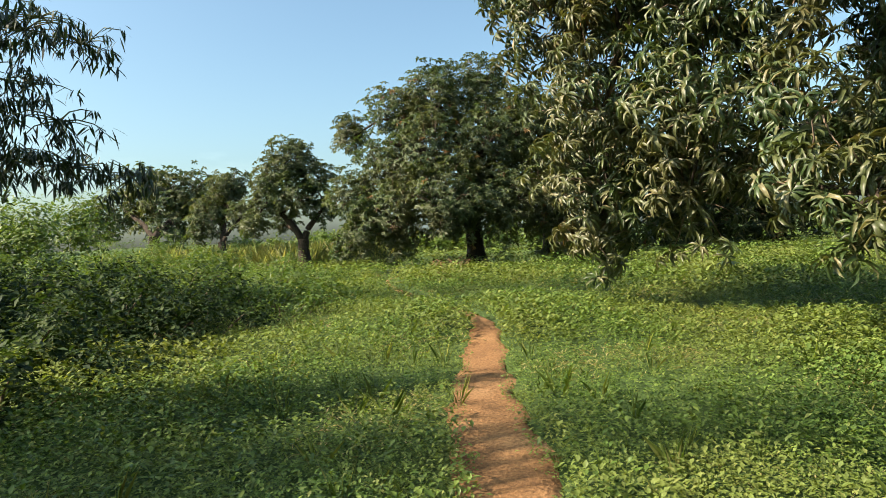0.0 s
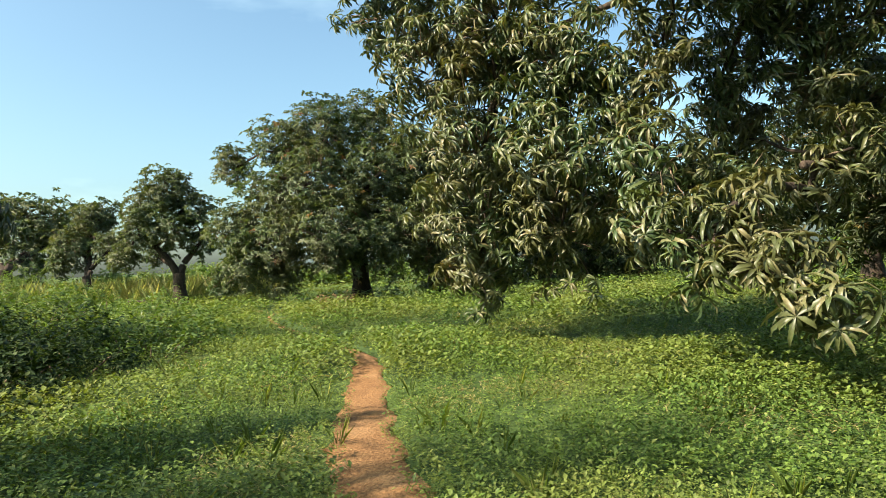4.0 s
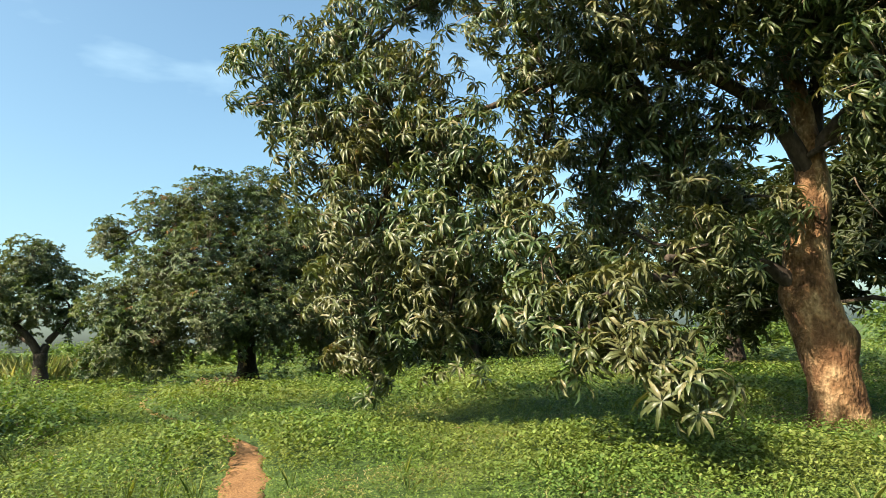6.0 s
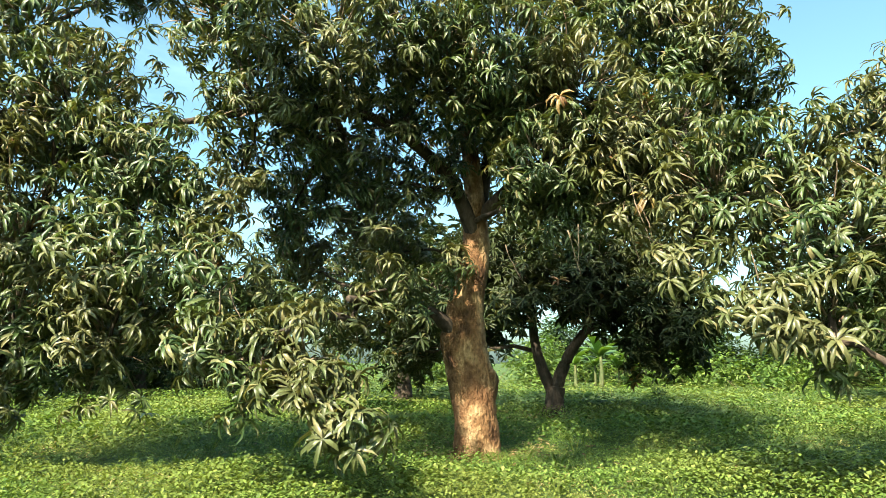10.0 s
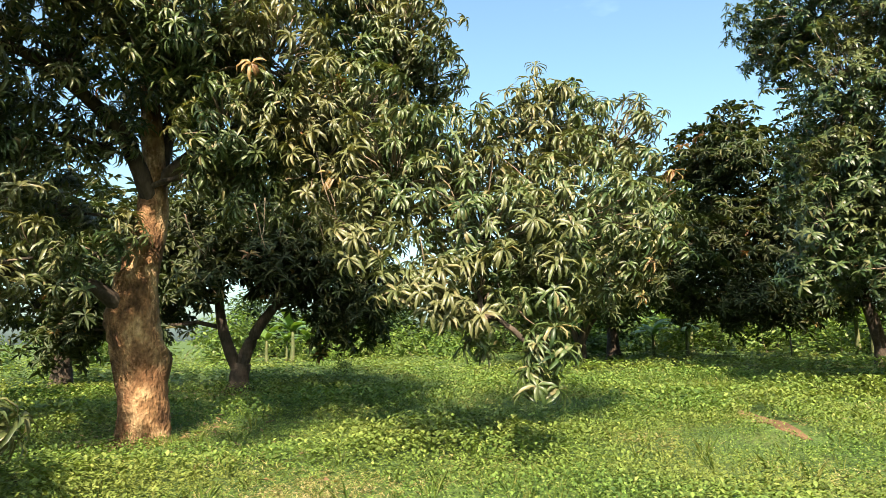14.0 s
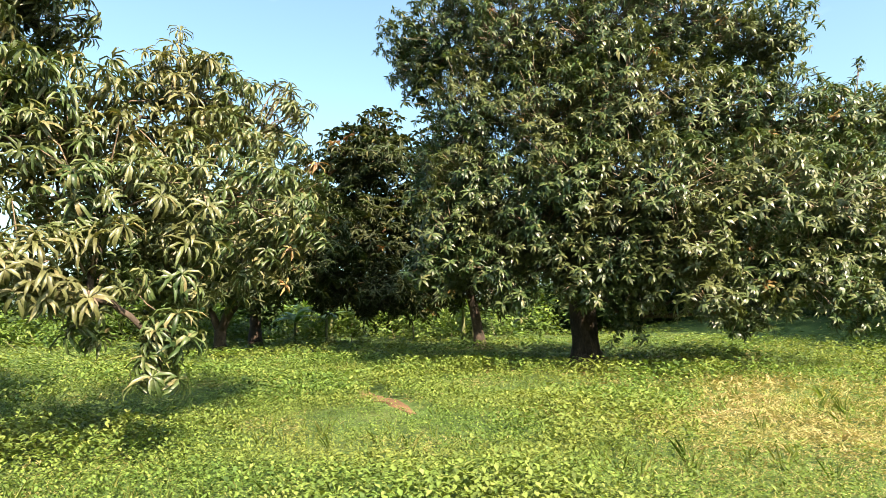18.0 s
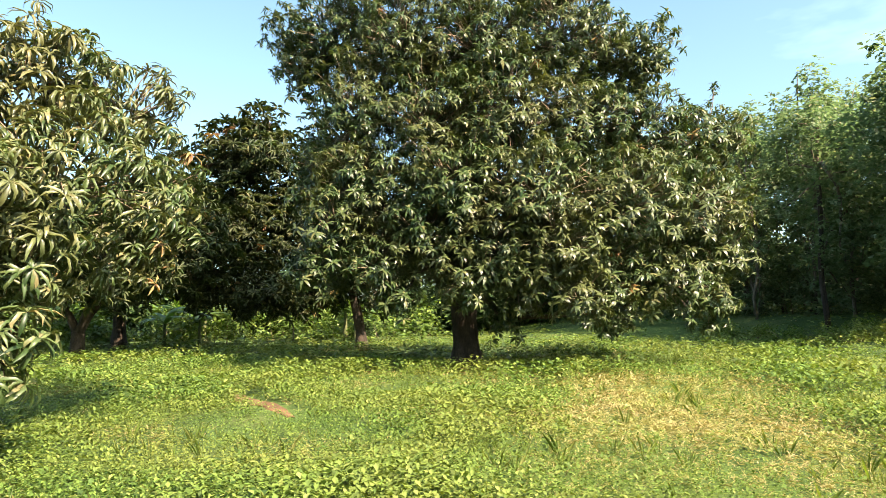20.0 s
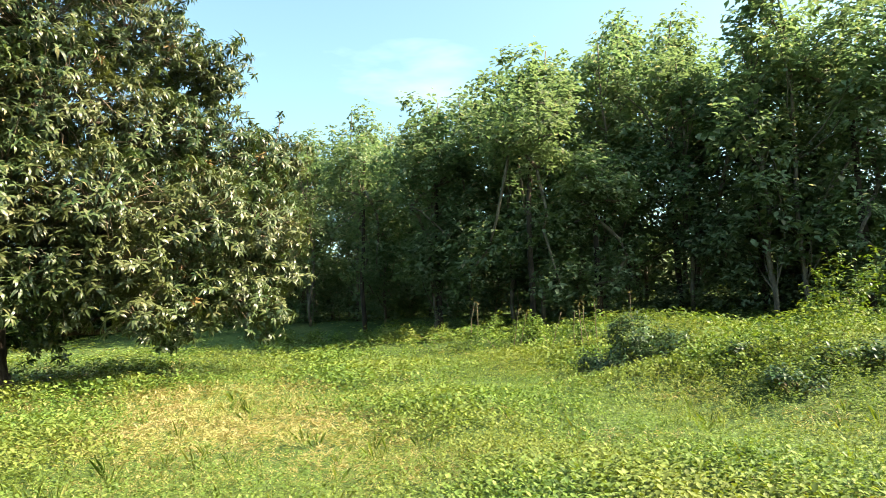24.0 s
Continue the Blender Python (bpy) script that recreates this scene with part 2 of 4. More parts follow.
def blade(base, heading, rise, bend, length, width, seg, fold=0.12):
    """One leaf: from base in the heading, at first rising by rise (radians), then bending down by bend along its length."""
    if seg == 3:
        return keeled_blade(base, heading, rise, bend, length, width, fold)
    steps = 3 if seg == 2 else 2
    side = np.array([-math.sin(heading), math.cos(heading), 0.0])
    p, a, pts = np.array(base, float), rise, []
    for i in range(steps):
        d = np.array([math.cos(heading) * math.cos(a), math.sin(heading) * math.cos(a), math.sin(a)])
        pts.append(p.copy())
        p = p + d * (length / steps)
        a -= bend / steps
    pts.append(p.copy())
    lift = np.array([0, 0, fold * width])
    if seg == 2:
        return [pts[0], pts[1] - side * width * .5 + lift, pts[1] + side * width * .5 + lift, pts[2] - side * width * .42 + lift, pts[2] + side * width * .42 + lift, pts[3]]
    return [pts[0], pts[1] - side * width * .5 + lift, pts[2], pts[1] + side * width * .5 + lift]


LEAF_LOOPS = {3: ([0, 1, 2, 0, 2, 3, 1, 4, 5, 2, 2, 5, 6, 3, 4, 7, 5, 5, 7, 6], [3, 3, 4, 4, 3, 3], 8), 2: ([0, 1, 2, 1, 3, 4, 2, 3, 5, 4], [3, 4, 3], 6), 1: ([0, 1, 2, 0, 2, 3], [3, 3], 4)}


def rosettes(kinds, count, maker, seg):
    return np.array([[v for i in range(count) for v in maker(i, count, seg)] for _ in range(kinds)])


def whorl_leaf(i, count, seg):
    """Mango: long narrow leaves round a shoot's tip, drooping."""
    return blade((0, 0, 0.03 * rng.random()), i * 2.4 + rng.normal() * .25, rng.uniform(-0.75, 0.85), rng.uniform(0.7, 2.0), rng.uniform(.6, 1.15), rng.uniform(.13, .17), seg)


def broad_whorl_leaf(i, count, seg):
    """Mango in dense crowns: shorter, broader leaves held out round the tip."""
    return blade((0, 0, 0.03 * rng.random()), i * 2.4 + rng.normal() * .25, rng.uniform(-0.6, 0.8), rng.uniform(0.7, 1.8), rng.uniform(.6, 1.1), rng.uniform(.17, .23), seg)


def weed_leaf(i, count, seg):
    """Low weeds: small oval leaves on short stems."""
    a, r = rng.random() * 6.28, rng.uniform(0.0, 1.2)
    return blade((math.cos(a) * r, math.sin(a) * r, rng.uniform(.2, 4.6)), rng.random() * 6.28, rng.uniform(-.6, .9), rng.uniform(.1, .9), rng.uniform(.6, 1.25), rng.uniform(.4, .75), seg)


def spray_leaf(i, count, seg):
    """Shrubs: oval leaves scattered round a twig."""
    v = rng.normal(size=3)
    v = v / np.linalg.norm(v) * rng.uniform(.3, 1.5)
    return blade(v, rng.random() * 6.28, rng.uniform(-.7, .5), rng.uniform(.1, 1.0), rng.uniform(.7, 1.2), rng.uniform(.4, .6), seg)


def grass_leaf(i, count, seg):
    a = rng.random() * 6.28
    r = rng.uniform(0, .12)
    return blade((math.cos(a) * r, math.sin(a) * r, 0), a, rng.uniform(1.0, 1.55), rng.uniform(.1, .9), rng.uniform(.6, 1.1), rng.uniform(.016, .028), seg)


def straw_leaf(i, count, seg):
    """Trampled grass: narrow blades lying at all angles."""
    return blade((rng.normal() * .7, rng.normal() * .7, rng.uniform(.3, 1.3)), rng.random() * 6.28, rng.uniform(-.3, .7), rng.uniform(0, .8), rng.uniform(1.0, 2.2), rng.uniform(.16, .3), seg)


def bamboo_leaf(i, count, seg):
    return blade((rng.normal() * .25, rng.normal() * .25, rng.normal() * .12), rng.random() * 6.28, rng.uniform(-1.5, -.4), rng.uniform(0, .3), rng.uniform(.7, 1.1), rng.uniform(.1, .14), seg)


def teak_leaf(i, count, seg):
    return blade((rng.normal() * .5, rng.normal() * .5, rng.normal() * .4), rng.random() * 6.28, rng.uniform(-.6, .4), rng.uniform(.3, 1.2), rng.uniform(.7, 1.2), rng.uniform(.5, .7), seg)


WHORL = rosettes(14, 13, whorl_leaf, 3)
WHORL_MID = rosettes(14, 13, broad_whorl_leaf, 2)
WHORL_FAR = rosettes(10, 10, broad_whorl_leaf, 1)
WEEDS = rosettes(16, 6, weed_leaf, 1)
SPRAY = rosettes(12, 9, spray_leaf, 1)
STRAW = rosettes(12, 7, straw_leaf, 1)
TUFT = rosettes(12, 9, grass_leaf, 1)
BAMBOO_SPRAY = rosettes(8, 9, bamboo_leaf, 2)
TEAK = rosettes(8, 7, teak_leaf, 1)


def scatter(name, kinds, seg, places, scales, tilts=None, tilt_by=0.0, flatten=None):
    """One mesh of many rosettes: each at its place, turned about its axis, leaning towards its tilt."""
    n = len(places)
    a = rng.random(n) * 2 * np.pi
    c, s = np.cos(a), np.sin(a)
    turn = np.zeros((n, 3, 3))
    turn[:, 0, 0], turn[:, 0, 1], turn[:, 1, 0], turn[:, 1, 1], turn[:, 2, 2] = c, -s, s, c, 1
    if tilts is not None:
        axis = np.array([0, 0, 1.0]) + tilts * tilt_by
        axis /= np.linalg.norm(axis, axis=1)[:, None]
        u = np.cross(np.broadcast_to([0.31, 0.95, 0.05], axis.shape), axis)
        u /= np.linalg.norm(u, axis=1)[:, None]
        v = np.cross(axis, u)
        turn = np.stack((u, v, axis), axis=2) @ turn
    chosen = kinds[rng.integers(0, len(kinds), n)]
    if flatten is not None:
        chosen = chosen * np.stack((np.ones(n), np.ones(n), flatten), axis=1)[:, None, :]
    verts = np.einsum("nij,nkj->nki", turn, chosen) * np.asarray(scales).reshape(-1, 1, 1) + places[:, None, :]
    lo, sz, nv = LEAF_LOOPS[seg]
    leaves = verts.shape[0] * verts.shape[1] // nv
    loops = (np.array(lo)[None, :] + (np.arange(leaves) * nv)[:, None]).ravel()
    return mesh_of(name, verts, loops, np.tile(sz, leaves))


def tube(points, radii, sides=8, bumpy=0.0):
    """A tapered tube along points, as vertices, corners and face sizes."""
    points, radii = np.asarray(points, float), np.asarray(radii, float)
    k = len(points)
    along = np.gradient(points, axis=0)
    along /= np.linalg.norm(along, axis=1)[:, None]
    ref = np.where(np.abs(along[:, 2:3]) > 0.9, np.array([[1.0, 0, 0]]), np.array([[0, 0, 1.0]]))
    u = np.cross(along, ref)
    u /= np.linalg.norm(u, axis=1)[:, None]
    v = np.cross(along, u)
    a = np.arange(sides) * 2 * np.pi / sides
    r = radii[:, None] * (1 + bumpy * rng.normal(size=(k, sides)))
    verts = points[:, None, :] + r[:, :, None] * (np.cos(a)[None, :, None] * u[:, None, :] + np.sin(a)[None, :, None] * v[:, None, :])
    i, j = np.meshgrid(np.arange(k - 1), np.arange(sides), indexing="ij")
    j2 = (j + 1) % sides
    quads = np.stack((i * sides + j, i * sides + j2, (i + 1) * sides + j2, (i + 1) * sides + j), axis=-1).reshape(-1, 4)
    verts = verts.reshape(-1, 3)
    caps = [list(range(sides))[::-1], list(range((k - 1) * sides, k * sides))]
    loops = np.concatenate((quads.ravel(), caps[0], caps[1]))
    return verts, loops, np.concatenate((np.full(len(quads), 4), [sides, sides]))


def joined(name, pieces):
    vs, ls, ss, base = [], [], [], 0
    for v, l, s in pieces:
        vs.append(v), ls.append(l + base), ss.append(s)
        base += len(v)
    return mesh_of(name, np.concatenate(vs), np.concatenate(ls), np.concatenate(ss), True)


def bent(a, b, wobble, sag=0.0, steps=6):
    """A crooked line from a to b."""
    a, b = np.asarray(a, float), np.asarray(b, float)
    s = np.linspace(0, 1, steps)[:, None]
    size = np.linalg.norm(b - a)
    w = np.cumsum(rng.normal(size=(steps, 3)), axis=0) * wobble * size / steps
    w -= s * w[-1] + (1 - s) * w[0]
    line = a + (b - a) * s + w
    line[:, 2] += sag * size * (s * (1 - s)).ravel() * 4
    return line


# ---- the ground ----
def smooth(e0, e1, x):
    k = np.clip((x - e0) / (e1 - e0), 0, 1)
    return k * k * (3 - 2 * k)


def height(x, y):
    """The ground's height: nearly level, a weedy rise to the south, a bank under the plantation, shaped to close sky
    gaps in the view.
    """
    x, y = np.asarray(x, float), np.asarray(y, float)
    z = 0.035 * np.sin(x * 0.9 + 1.3) * np.sin(y * 0.8 + .4) + 0.02 * np.sin(x * 2.3 + y * 1.7)
    z = z + 0.5 * smooth(-11, -24, y) * smooth(16, 4, x)
    for mx, my, mh, mr in ((.9, -13.2, .4, 1.5), (-.8, -13.0, .6, 1.8), (-3.6, -12.4, .8, 2.2), (4.0, -20, .7, 2.5), (9.5, -20, .35, 2.0), (13, -22, .4, 2.2), (2.4, -11.4, .25, .9), (-.2, -11, .35, 1.2)):
        z = z + mh * np.exp(-((x - mx) ** 2 + (y - my) ** 2) / (mr * mr))
    z = z + 1.3 * smooth(-23, -33, y) + 2.4 * smooth(-37, -52, y)
    z = z + 0.2 * smooth(-3.2, -6, x) * smooth(2, 7, y) * smooth(22, 12, y)
    far = np.hypot(x, y)
    return z * smooth(400, 120, far)


def spread(c, near, count, reach):
    u = np.linspace(-1, 1, count)
    return c + near * u + np.sign(u) * (reach - near) * np.abs(u) ** 7


gx, gy = spread(6, 45, 240, 2500), spread(-3, 45, 240, 2500)
X, Y = np.meshgrid(gx, gy, indexing="ij")
gi, gj = np.meshgrid(np.arange(len(gx) - 1), np.arange(len(gy) - 1), indexing="ij")
q = gi * len(gy) + gj
quads = np.stack((q, q + len(gy), q + len(gy) + 1, q + 1), axis=-1).reshape(-1, 4)
ground_mesh = mesh_of("ground", np.stack((X, Y, height(X, Y)), axis=-1), quads.ravel(), np.full(len(quads), 4), True)
ground = tagged(link("ground", ground_mesh, SOIL), "weedy orchard soil, uneven and mostly overgrown", "ground", kind="structure")


def strip(name, line, widths, material, label):
    """A trodden strip that follows the ground, with ragged edges."""
    line, widths = np.asarray(line, float), np.asarray(widths, float)
    s = np.linspace(0, len(line) - 1, 190)
    k = np.arange(len(line))
    cx, cy, w = np.interp(s, k, line[:, 0]), np.interp(s, k, line[:, 1]), np.interp(s, k, widths)
    kernel = np.ones(13) / 13
    for arr in (cx, cy):
        arr[6:-6] = np.convolve(arr, kernel, "valid")
    tx, ty = np.gradient(cx), np.gradient(cy)
    size = np.hypot(tx, ty)
    nx, ny = -ty / size, tx / size
    cols = np.linspace(-1, 1, 9)
    rows = []
    for j in cols:
        ragged = 1 + (0.5 * np.sin(s * 9 + j * 3) * rng.random(len(s)) if abs(j) == 1 else 0)
        x, y = cx + nx * w * j * ragged / 2, cy + ny * w * j * ragged / 2
        z = height(x, y) + 0.035 * (1 - j * j * 0.75) * 0.3 + 0.012
        if abs(j) == 1:
            z = z - 0.03
        rows.append(np.stack((x, y, z), axis=-1))
    v = np.stack(rows, axis=1)
    i, j = np.meshgrid(np.arange(len(s) - 1), np.arange(8), indexing="ij")
    f = np.stack((i * 9 + j, (i + 1) * 9 + j, (i + 1) * 9 + j + 1, i * 9 + j + 1), axis=-1).reshape(-1, 4)
    return tagged(link(name, mesh_of(name, v, f.ravel(), np.full(len(f), 4), True), material), label, "footpath", kind="structure")


PATH_LINE = [(-4.0, -13.0), (-2.4, -9.6), (-1.5, -7.6), (-0.75, -5.8), (-0.2, -4.2), (0.2, -2.2), (0.3, 0.5), (0.34, 2.8), (0.3, 4.0), (0.36, 5.6), (0.5, 7.4), (0.58, 8.6), (0.3, 10.0), (-0.3, 12.0), (-1.0, 14.5), (-1.7, 17.5), (-1.2, 22.0)]
strip("footpath", PATH_LINE, [.5, .5, .55, .6, .6, .6, .62, .62, .62, .56, .42, .3, .14, .16, .2, .12, .1], PATH_SOIL, "narrow bare red-brown earth footpath through low weeds")
BARE_LINE = [(9.7, -2.6), (11.0, -2.45), (12.2, -2.3), (13.4, -2.2)]
strip("bare_patch", BARE_LINE, [.12, .36, .42, .15], BARE_SOIL, "bare patch of reddish earth in the weeds")


def off_paths(p, margin=0.0):
    """Which of the places lie off the trodden strips."""
    keep = np.ones(len(p), bool)
    for line, half in ((PATH_LINE, 0.2), (BARE_LINE, 0.24)):
        for (ax, ay), (bx, by) in zip(line, line[1:]):
            d = np.array([bx - ax, by - ay])
            k = np.clip(((p[:, 0] - ax) * d[0] + (p[:, 1] - ay) * d[1]) / (d @ d), 0, 1)
            gap = np.hypot(p[:, 0] - ax - k * d[0], p[:, 1] - ay - k * d[1])
            keep &= gap > half * (0.55 + 0.95 * rng.random(len(p))) + margin
    return keep


# ---- trees ----
def lobe_places(lobes, per_area, inner=0.32):
    """Shoot tips over and inside round leafy lobes, with the outward way of each."""
    at, out = [], []
    for x, y, z, r in lobes:
        n = max(6, int(per_area * 12.57 * r * r))
        v = rng.normal(size=(n, 3))
        v /= np.linalg.norm(v, axis=1)[:, None]
        k = np.where(rng.random(n) < inner, rng.uniform(.35, .8, n), rng.uniform(.8, 1.12, n))
        lump = 1 + 0.16 * np.sin(v[:, 0] * 5 + x) * np.sin(v[:, 1] * 5 + y) + 0.1 * np.sin(v[:, 2] * 7 + z)
        p = np.array([x, y, z]) + v * r
        dent = np.sin(p[:, 0] * 3.1 + 1.3 * np.sin(p[:, 1] * 1.9)) * np.sin(p[:, 1] * 2.9 + 1.2 * np.sin(p[:, 2] * 2.1)) + .7 * np.sin(p[:, 2] * 3.3 + 1.1 * np.sin(p[:, 0] * 2.3))
        k = np.where(dent < -.5, k * .72, k)
        at.append(np.array([x, y, z]) + v * (r * k * lump)[:, None])
        out.append(v)
    return np.concatenate(at), np.concatenate(out)


def limbs_between(stem, stem_r, lobes):
    """Joins the lobes to the stem as limbs: each lobe grows from the nearest node that lies nearer to the stem."""
    stem = [np.array(p, float) for p in stem]
    nodes = stem + [np.array(l[:3], float) - np.array([0, 0, 0.25 * l[3]]) for l in lobes]
    k = len(stem)

    def from_stem(i):
        return min(np.linalg.norm(nodes[i] - p) for p in stem)

    order = sorted(range(k, len(nodes)), key=from_stem)
    parent, reach, done = {}, {i: 0.0 for i in range(k)}, list(range(k))
    for i in order:
        def cost(j):
            step = nodes[i] - nodes[j]
            drop = max(0.0, -step[2]) if j < k else 0.0
            return np.linalg.norm(step) + 0.5 * reach[j] + 0.7 * drop
        best = min(done, key=cost)
        parent[i], reach[i] = best, reach[best] + np.linalg.norm(nodes[i] - nodes[best])
        done.append(i)
    load = {i: 1.0 for i in range(len(nodes))}
    for i in reversed(order):
        load[parent[i]] += load[i]
    whole = len(nodes)
    rows = []
    for i in order:
        top = min(stem_r[parent[i]] * .75 if parent[i] < k else 9, .16 * (load[i] / whole) ** .42 + .008)
        rows.append((nodes[parent[i]], nodes[i], top, min(top * .85, .16 * (max(load[i] - 1, .3) / whole) ** .42 + .005)))
    return rows


CLUSTERS = [scatter("leaf_whorl", WHORL[i:i + 1], 3, np.zeros((1, 3)), [1.0]) for i in range(14)]
for me in CLUSTERS:
    me.materials.append(MANGO)


def mango_tree(base, trunk_line, trunk_radii, lobes, leaf, per_area, label, group="mango trees", bark=None, leaf_mat=None, near=True, young=0.02, flare=1.35, tilt=0.8, stem_from=1.0, single=None, arms=(), burls=(), back=()):
    bark, leaf_mat = bark or BARK, leaf_mat or MANGO
    z0 = float(height(base[0], base[1]))
    tree = thing("mango_tree", (base[0], base[1], z0), label, "tree", group)
    line = np.array([(base[0], base[1], z0 - 0.15)] + [(base[0] + dx, base[1] + dy, z0 + h) for dx, dy, h in trunk_line])
    k = np.arange(len(line))
    s = np.linspace(0, len(line) - 1, 9 * len(line))
    path = np.stack([np.interp(s, k, line[:, i]) for i in range(3)], axis=1)
    kernel = np.ones(7) / 7
    for i in range(3):
        path[3:-3, i] = np.convolve(path[:, i], kernel, "valid")
    radii = np.interp(s, k, [trunk_radii[0] * flare] + list(trunk_radii[1:]))
    v, l, sz = tube(path, radii, 18, 0.025)
    ang = np.arctan2(v[:, 1] - base[1], v[:, 0] - base[0])
    low = np.clip(1 - (v[:, 2] - z0) / 0.6, 0, 1)[:, None]
    v[:, :2] += (v[:, :2] - np.array(base[:2])) * low * (0.16 * np.sin(ang * 5 + base[0]))[:, None]
    for bx, by, bz, size, swell in burls:
        axis = np.stack([np.interp(v[:, 2], path[:, 2], path[:, i]) for i in range(2)], axis=1)
        near_by = np.exp(-((v - np.array([bx, by, bz])) ** 2).sum(1) / size ** 2)
        v[:, :2] += (v[:, :2] - axis) * (swell * near_by)[:, None]
    link("trunk", mesh_of("trunk", v, l, sz, True), bark, tree)
    above = [i for i in range(0, len(path), 4) if path[i][2] > z0 + stem_from] + [len(path) - 1]
    nodes, girths = list(path[above]), list(radii[above])
    if not near and not arms:
        top, wide = path[-1], radii[-1]
        ranked = sorted(lobes, key=lambda b: math.atan2(b[1] - top[1], b[0] - top[0]))
        arms = []
        for b in ranked[::max(1, len(ranked) // 3)][:3]:
            end = np.array([b[0], b[1], max(b[2], top[2] + .8)])
            arms.append(([path[-4], top * .75 + end * .25 + np.array([0, 0, .12]), top * .3 + end * .7, end], wide * .72, wide * .25))
    for points, r0, r1 in arms:
        s = np.linspace(0, len(points) - 1, 5 * len(points))
        line = np.stack([np.interp(s, np.arange(len(points)), np.array(points)[:, i]) for i in range(3)], axis=1)
        for i in range(3):
            line[2:-2, i] = np.convolve(line[:, i], np.ones(5) / 5, "valid")
        girth = np.linspace(r0, r1, len(s))
        v, l, sz = tube(line, girth, 12, .035)
        # Boughs and limbs take the darker bark: crown shade kept in the colour.
        link("bough", mesh_of("bough", v, l, sz, True), BARK_DARK_SHADED, tree)
        nodes += list(line[3::4])
        girths += list(girth[3::4])
    for a, b, ra, rb in limbs_between(nodes, girths, list(lobes) + list(back)):
        n = 8 if near else 5
        v, l, sz = tube(bent(a, b, 0.2, 0.05, n), np.linspace(ra, rb, n), 8 if near else 6, 0.05)
        link("limb", mesh_of("limb", v, l, sz, True), BARK_DARK_SHADED, tree)
    at, out = lobe_places(lobes, per_area)
    if back:
        more, ways = lobe_places(back, per_area * .7)
        at, out = np.concatenate((at, more)), np.concatenate((out, ways))
    at[:, 2] = np.maximum(at[:, 2], z0 + 0.35)
    fresh = rng.random(len(at)) < young * (0.4 + 1.6 * (np.sin(at[:, 0] * 1.1) * np.sin(at[:, 1] * 1.3 + at[:, 2]) > .35))
    kinds, seg = (WHORL, 3) if single else (WHORL_MID, 2) if near else (WHORL_FAR, 1)
    size = leaf * rng.uniform(.75, 1.2, len(at))
    if single:
        picked = np.argsort(np.hypot(at[:, 0] - single[0], at[:, 1] - single[1]) + .6 * at[:, 2])[:280]
        for i in picked:
            axis = Vector((0, 0, 1)) + Vector(out[i]) * tilt
            m = Matrix.Translation(at[i]) @ axis.to_track_quat("Z", "Y").to_matrix().to_4x4() @ Matrix.Rotation(rng.random() * 6.28, 4, "Z") @ Matrix.Scale(size[i], 4)
            c = new("leaf_whorl", CLUSTERS[int(rng.integers(0, len(CLUSTERS)))])
            c.parent = tree
            c.matrix_parent_inverse = tree.matrix_world.inverted()
            c.matrix_basis = m
        rest = np.ones(len(at), bool)
        rest[picked] = False
        fresh[picked] = False
    else:
        rest = np.ones(len(at), bool)
    tagged(link("crown", scatter("crown", kinds, seg, at[rest & ~fresh], size[rest & ~fresh], out[rest & ~fresh], tilt), leaf_mat, tree), kind="stuff")
    if fresh.any():
        tagged(link("young_leaves", scatter("young_leaves", kinds, seg, at[fresh], size[fresh], out[fresh], tilt), YOUNG, tree, "orange-red young leaves"), kind="stuff")
    twigs = []
    count = 2 if near else 5
    step = 0
    for x, y, z, r in lobes:
        n = max(6, int(per_area * 12.57 * r * r))
        for p in at[step:step + n][::count + 1]:
            c = np.array([x, y, z - 0.2 * r]) * .65 + p * .35
            twigs.append(tube(bent(c, p, .22, .08, 4), np.array([.016, .012, .009, .005]) * (leaf / .28), 3))
        step += n
    tagged(link("twig_tangle", joined("twig_tangle", twigs), TWIG, tree, "pale grey-brown twigs"), kind="stuff")
    return tree


T1_NORTH = [
    (1.31, 9.75, 5.47, 1), (2.28, 9.11, 6.02, 0.8), (2.71, 8.42, 4.83, 1), (1.92, 9.41, 4.38, 1),
    (3.27, 7.69, 3.91, 0.9), (2.38, 8.83, 3.17, 1.1), (3.31, 7.68, 2.76, 1), (2.44, 9.08, 1.95, 1),
    (3.31, 8.19, 1.76, 0.9), (2.29, 9.13, 1.19, 0.6), (3.81, 6.91, 3.28, 0.6), (3.74, 6.42, 2.35, 0.6),
]
T1_SPRAYS = [
    (3.34, 5.6, 1.65, 0.45), (3.62, 5.16, 1.52, 0.4), (3.86, 4.72, 1.51, 0.38), (3.83, 4.32, 1.14, 0.36),
    (3.92, 4.04, 0.88, 0.3), (3.42, 5.26, 1.2, 0.3), (3.61, 4.73, 1.2, 0.3),
]
T1_MIDDLE = [
    (4.23, 7.5, 6.38, 1), (4.5, 6.96, 5.09, 0.8), (5.18, 6.25, 5.85, 1), (5.7, 6.71, 4.94, 0.8),
    (6.1, 5.48, 6.05, 1), (6.76, 4.55, 5.59, 1), (7.46, 3.85, 5.18, 1), (7.13, 4.24, 4.14, 0.7),
    (8.3, 3.6, 4.58, 1), (9.58, 3.16, 4.39, 0.9), (8.49, 3.43, 3.62, 0.6), (6.54, 7.01, 3.64, 0.7),
    (7.59, 7.53, 3.47, 0.8), (6.05, 8.19, 3.05, 0.7), (4.71, 7, 2.16, 0.5),
]
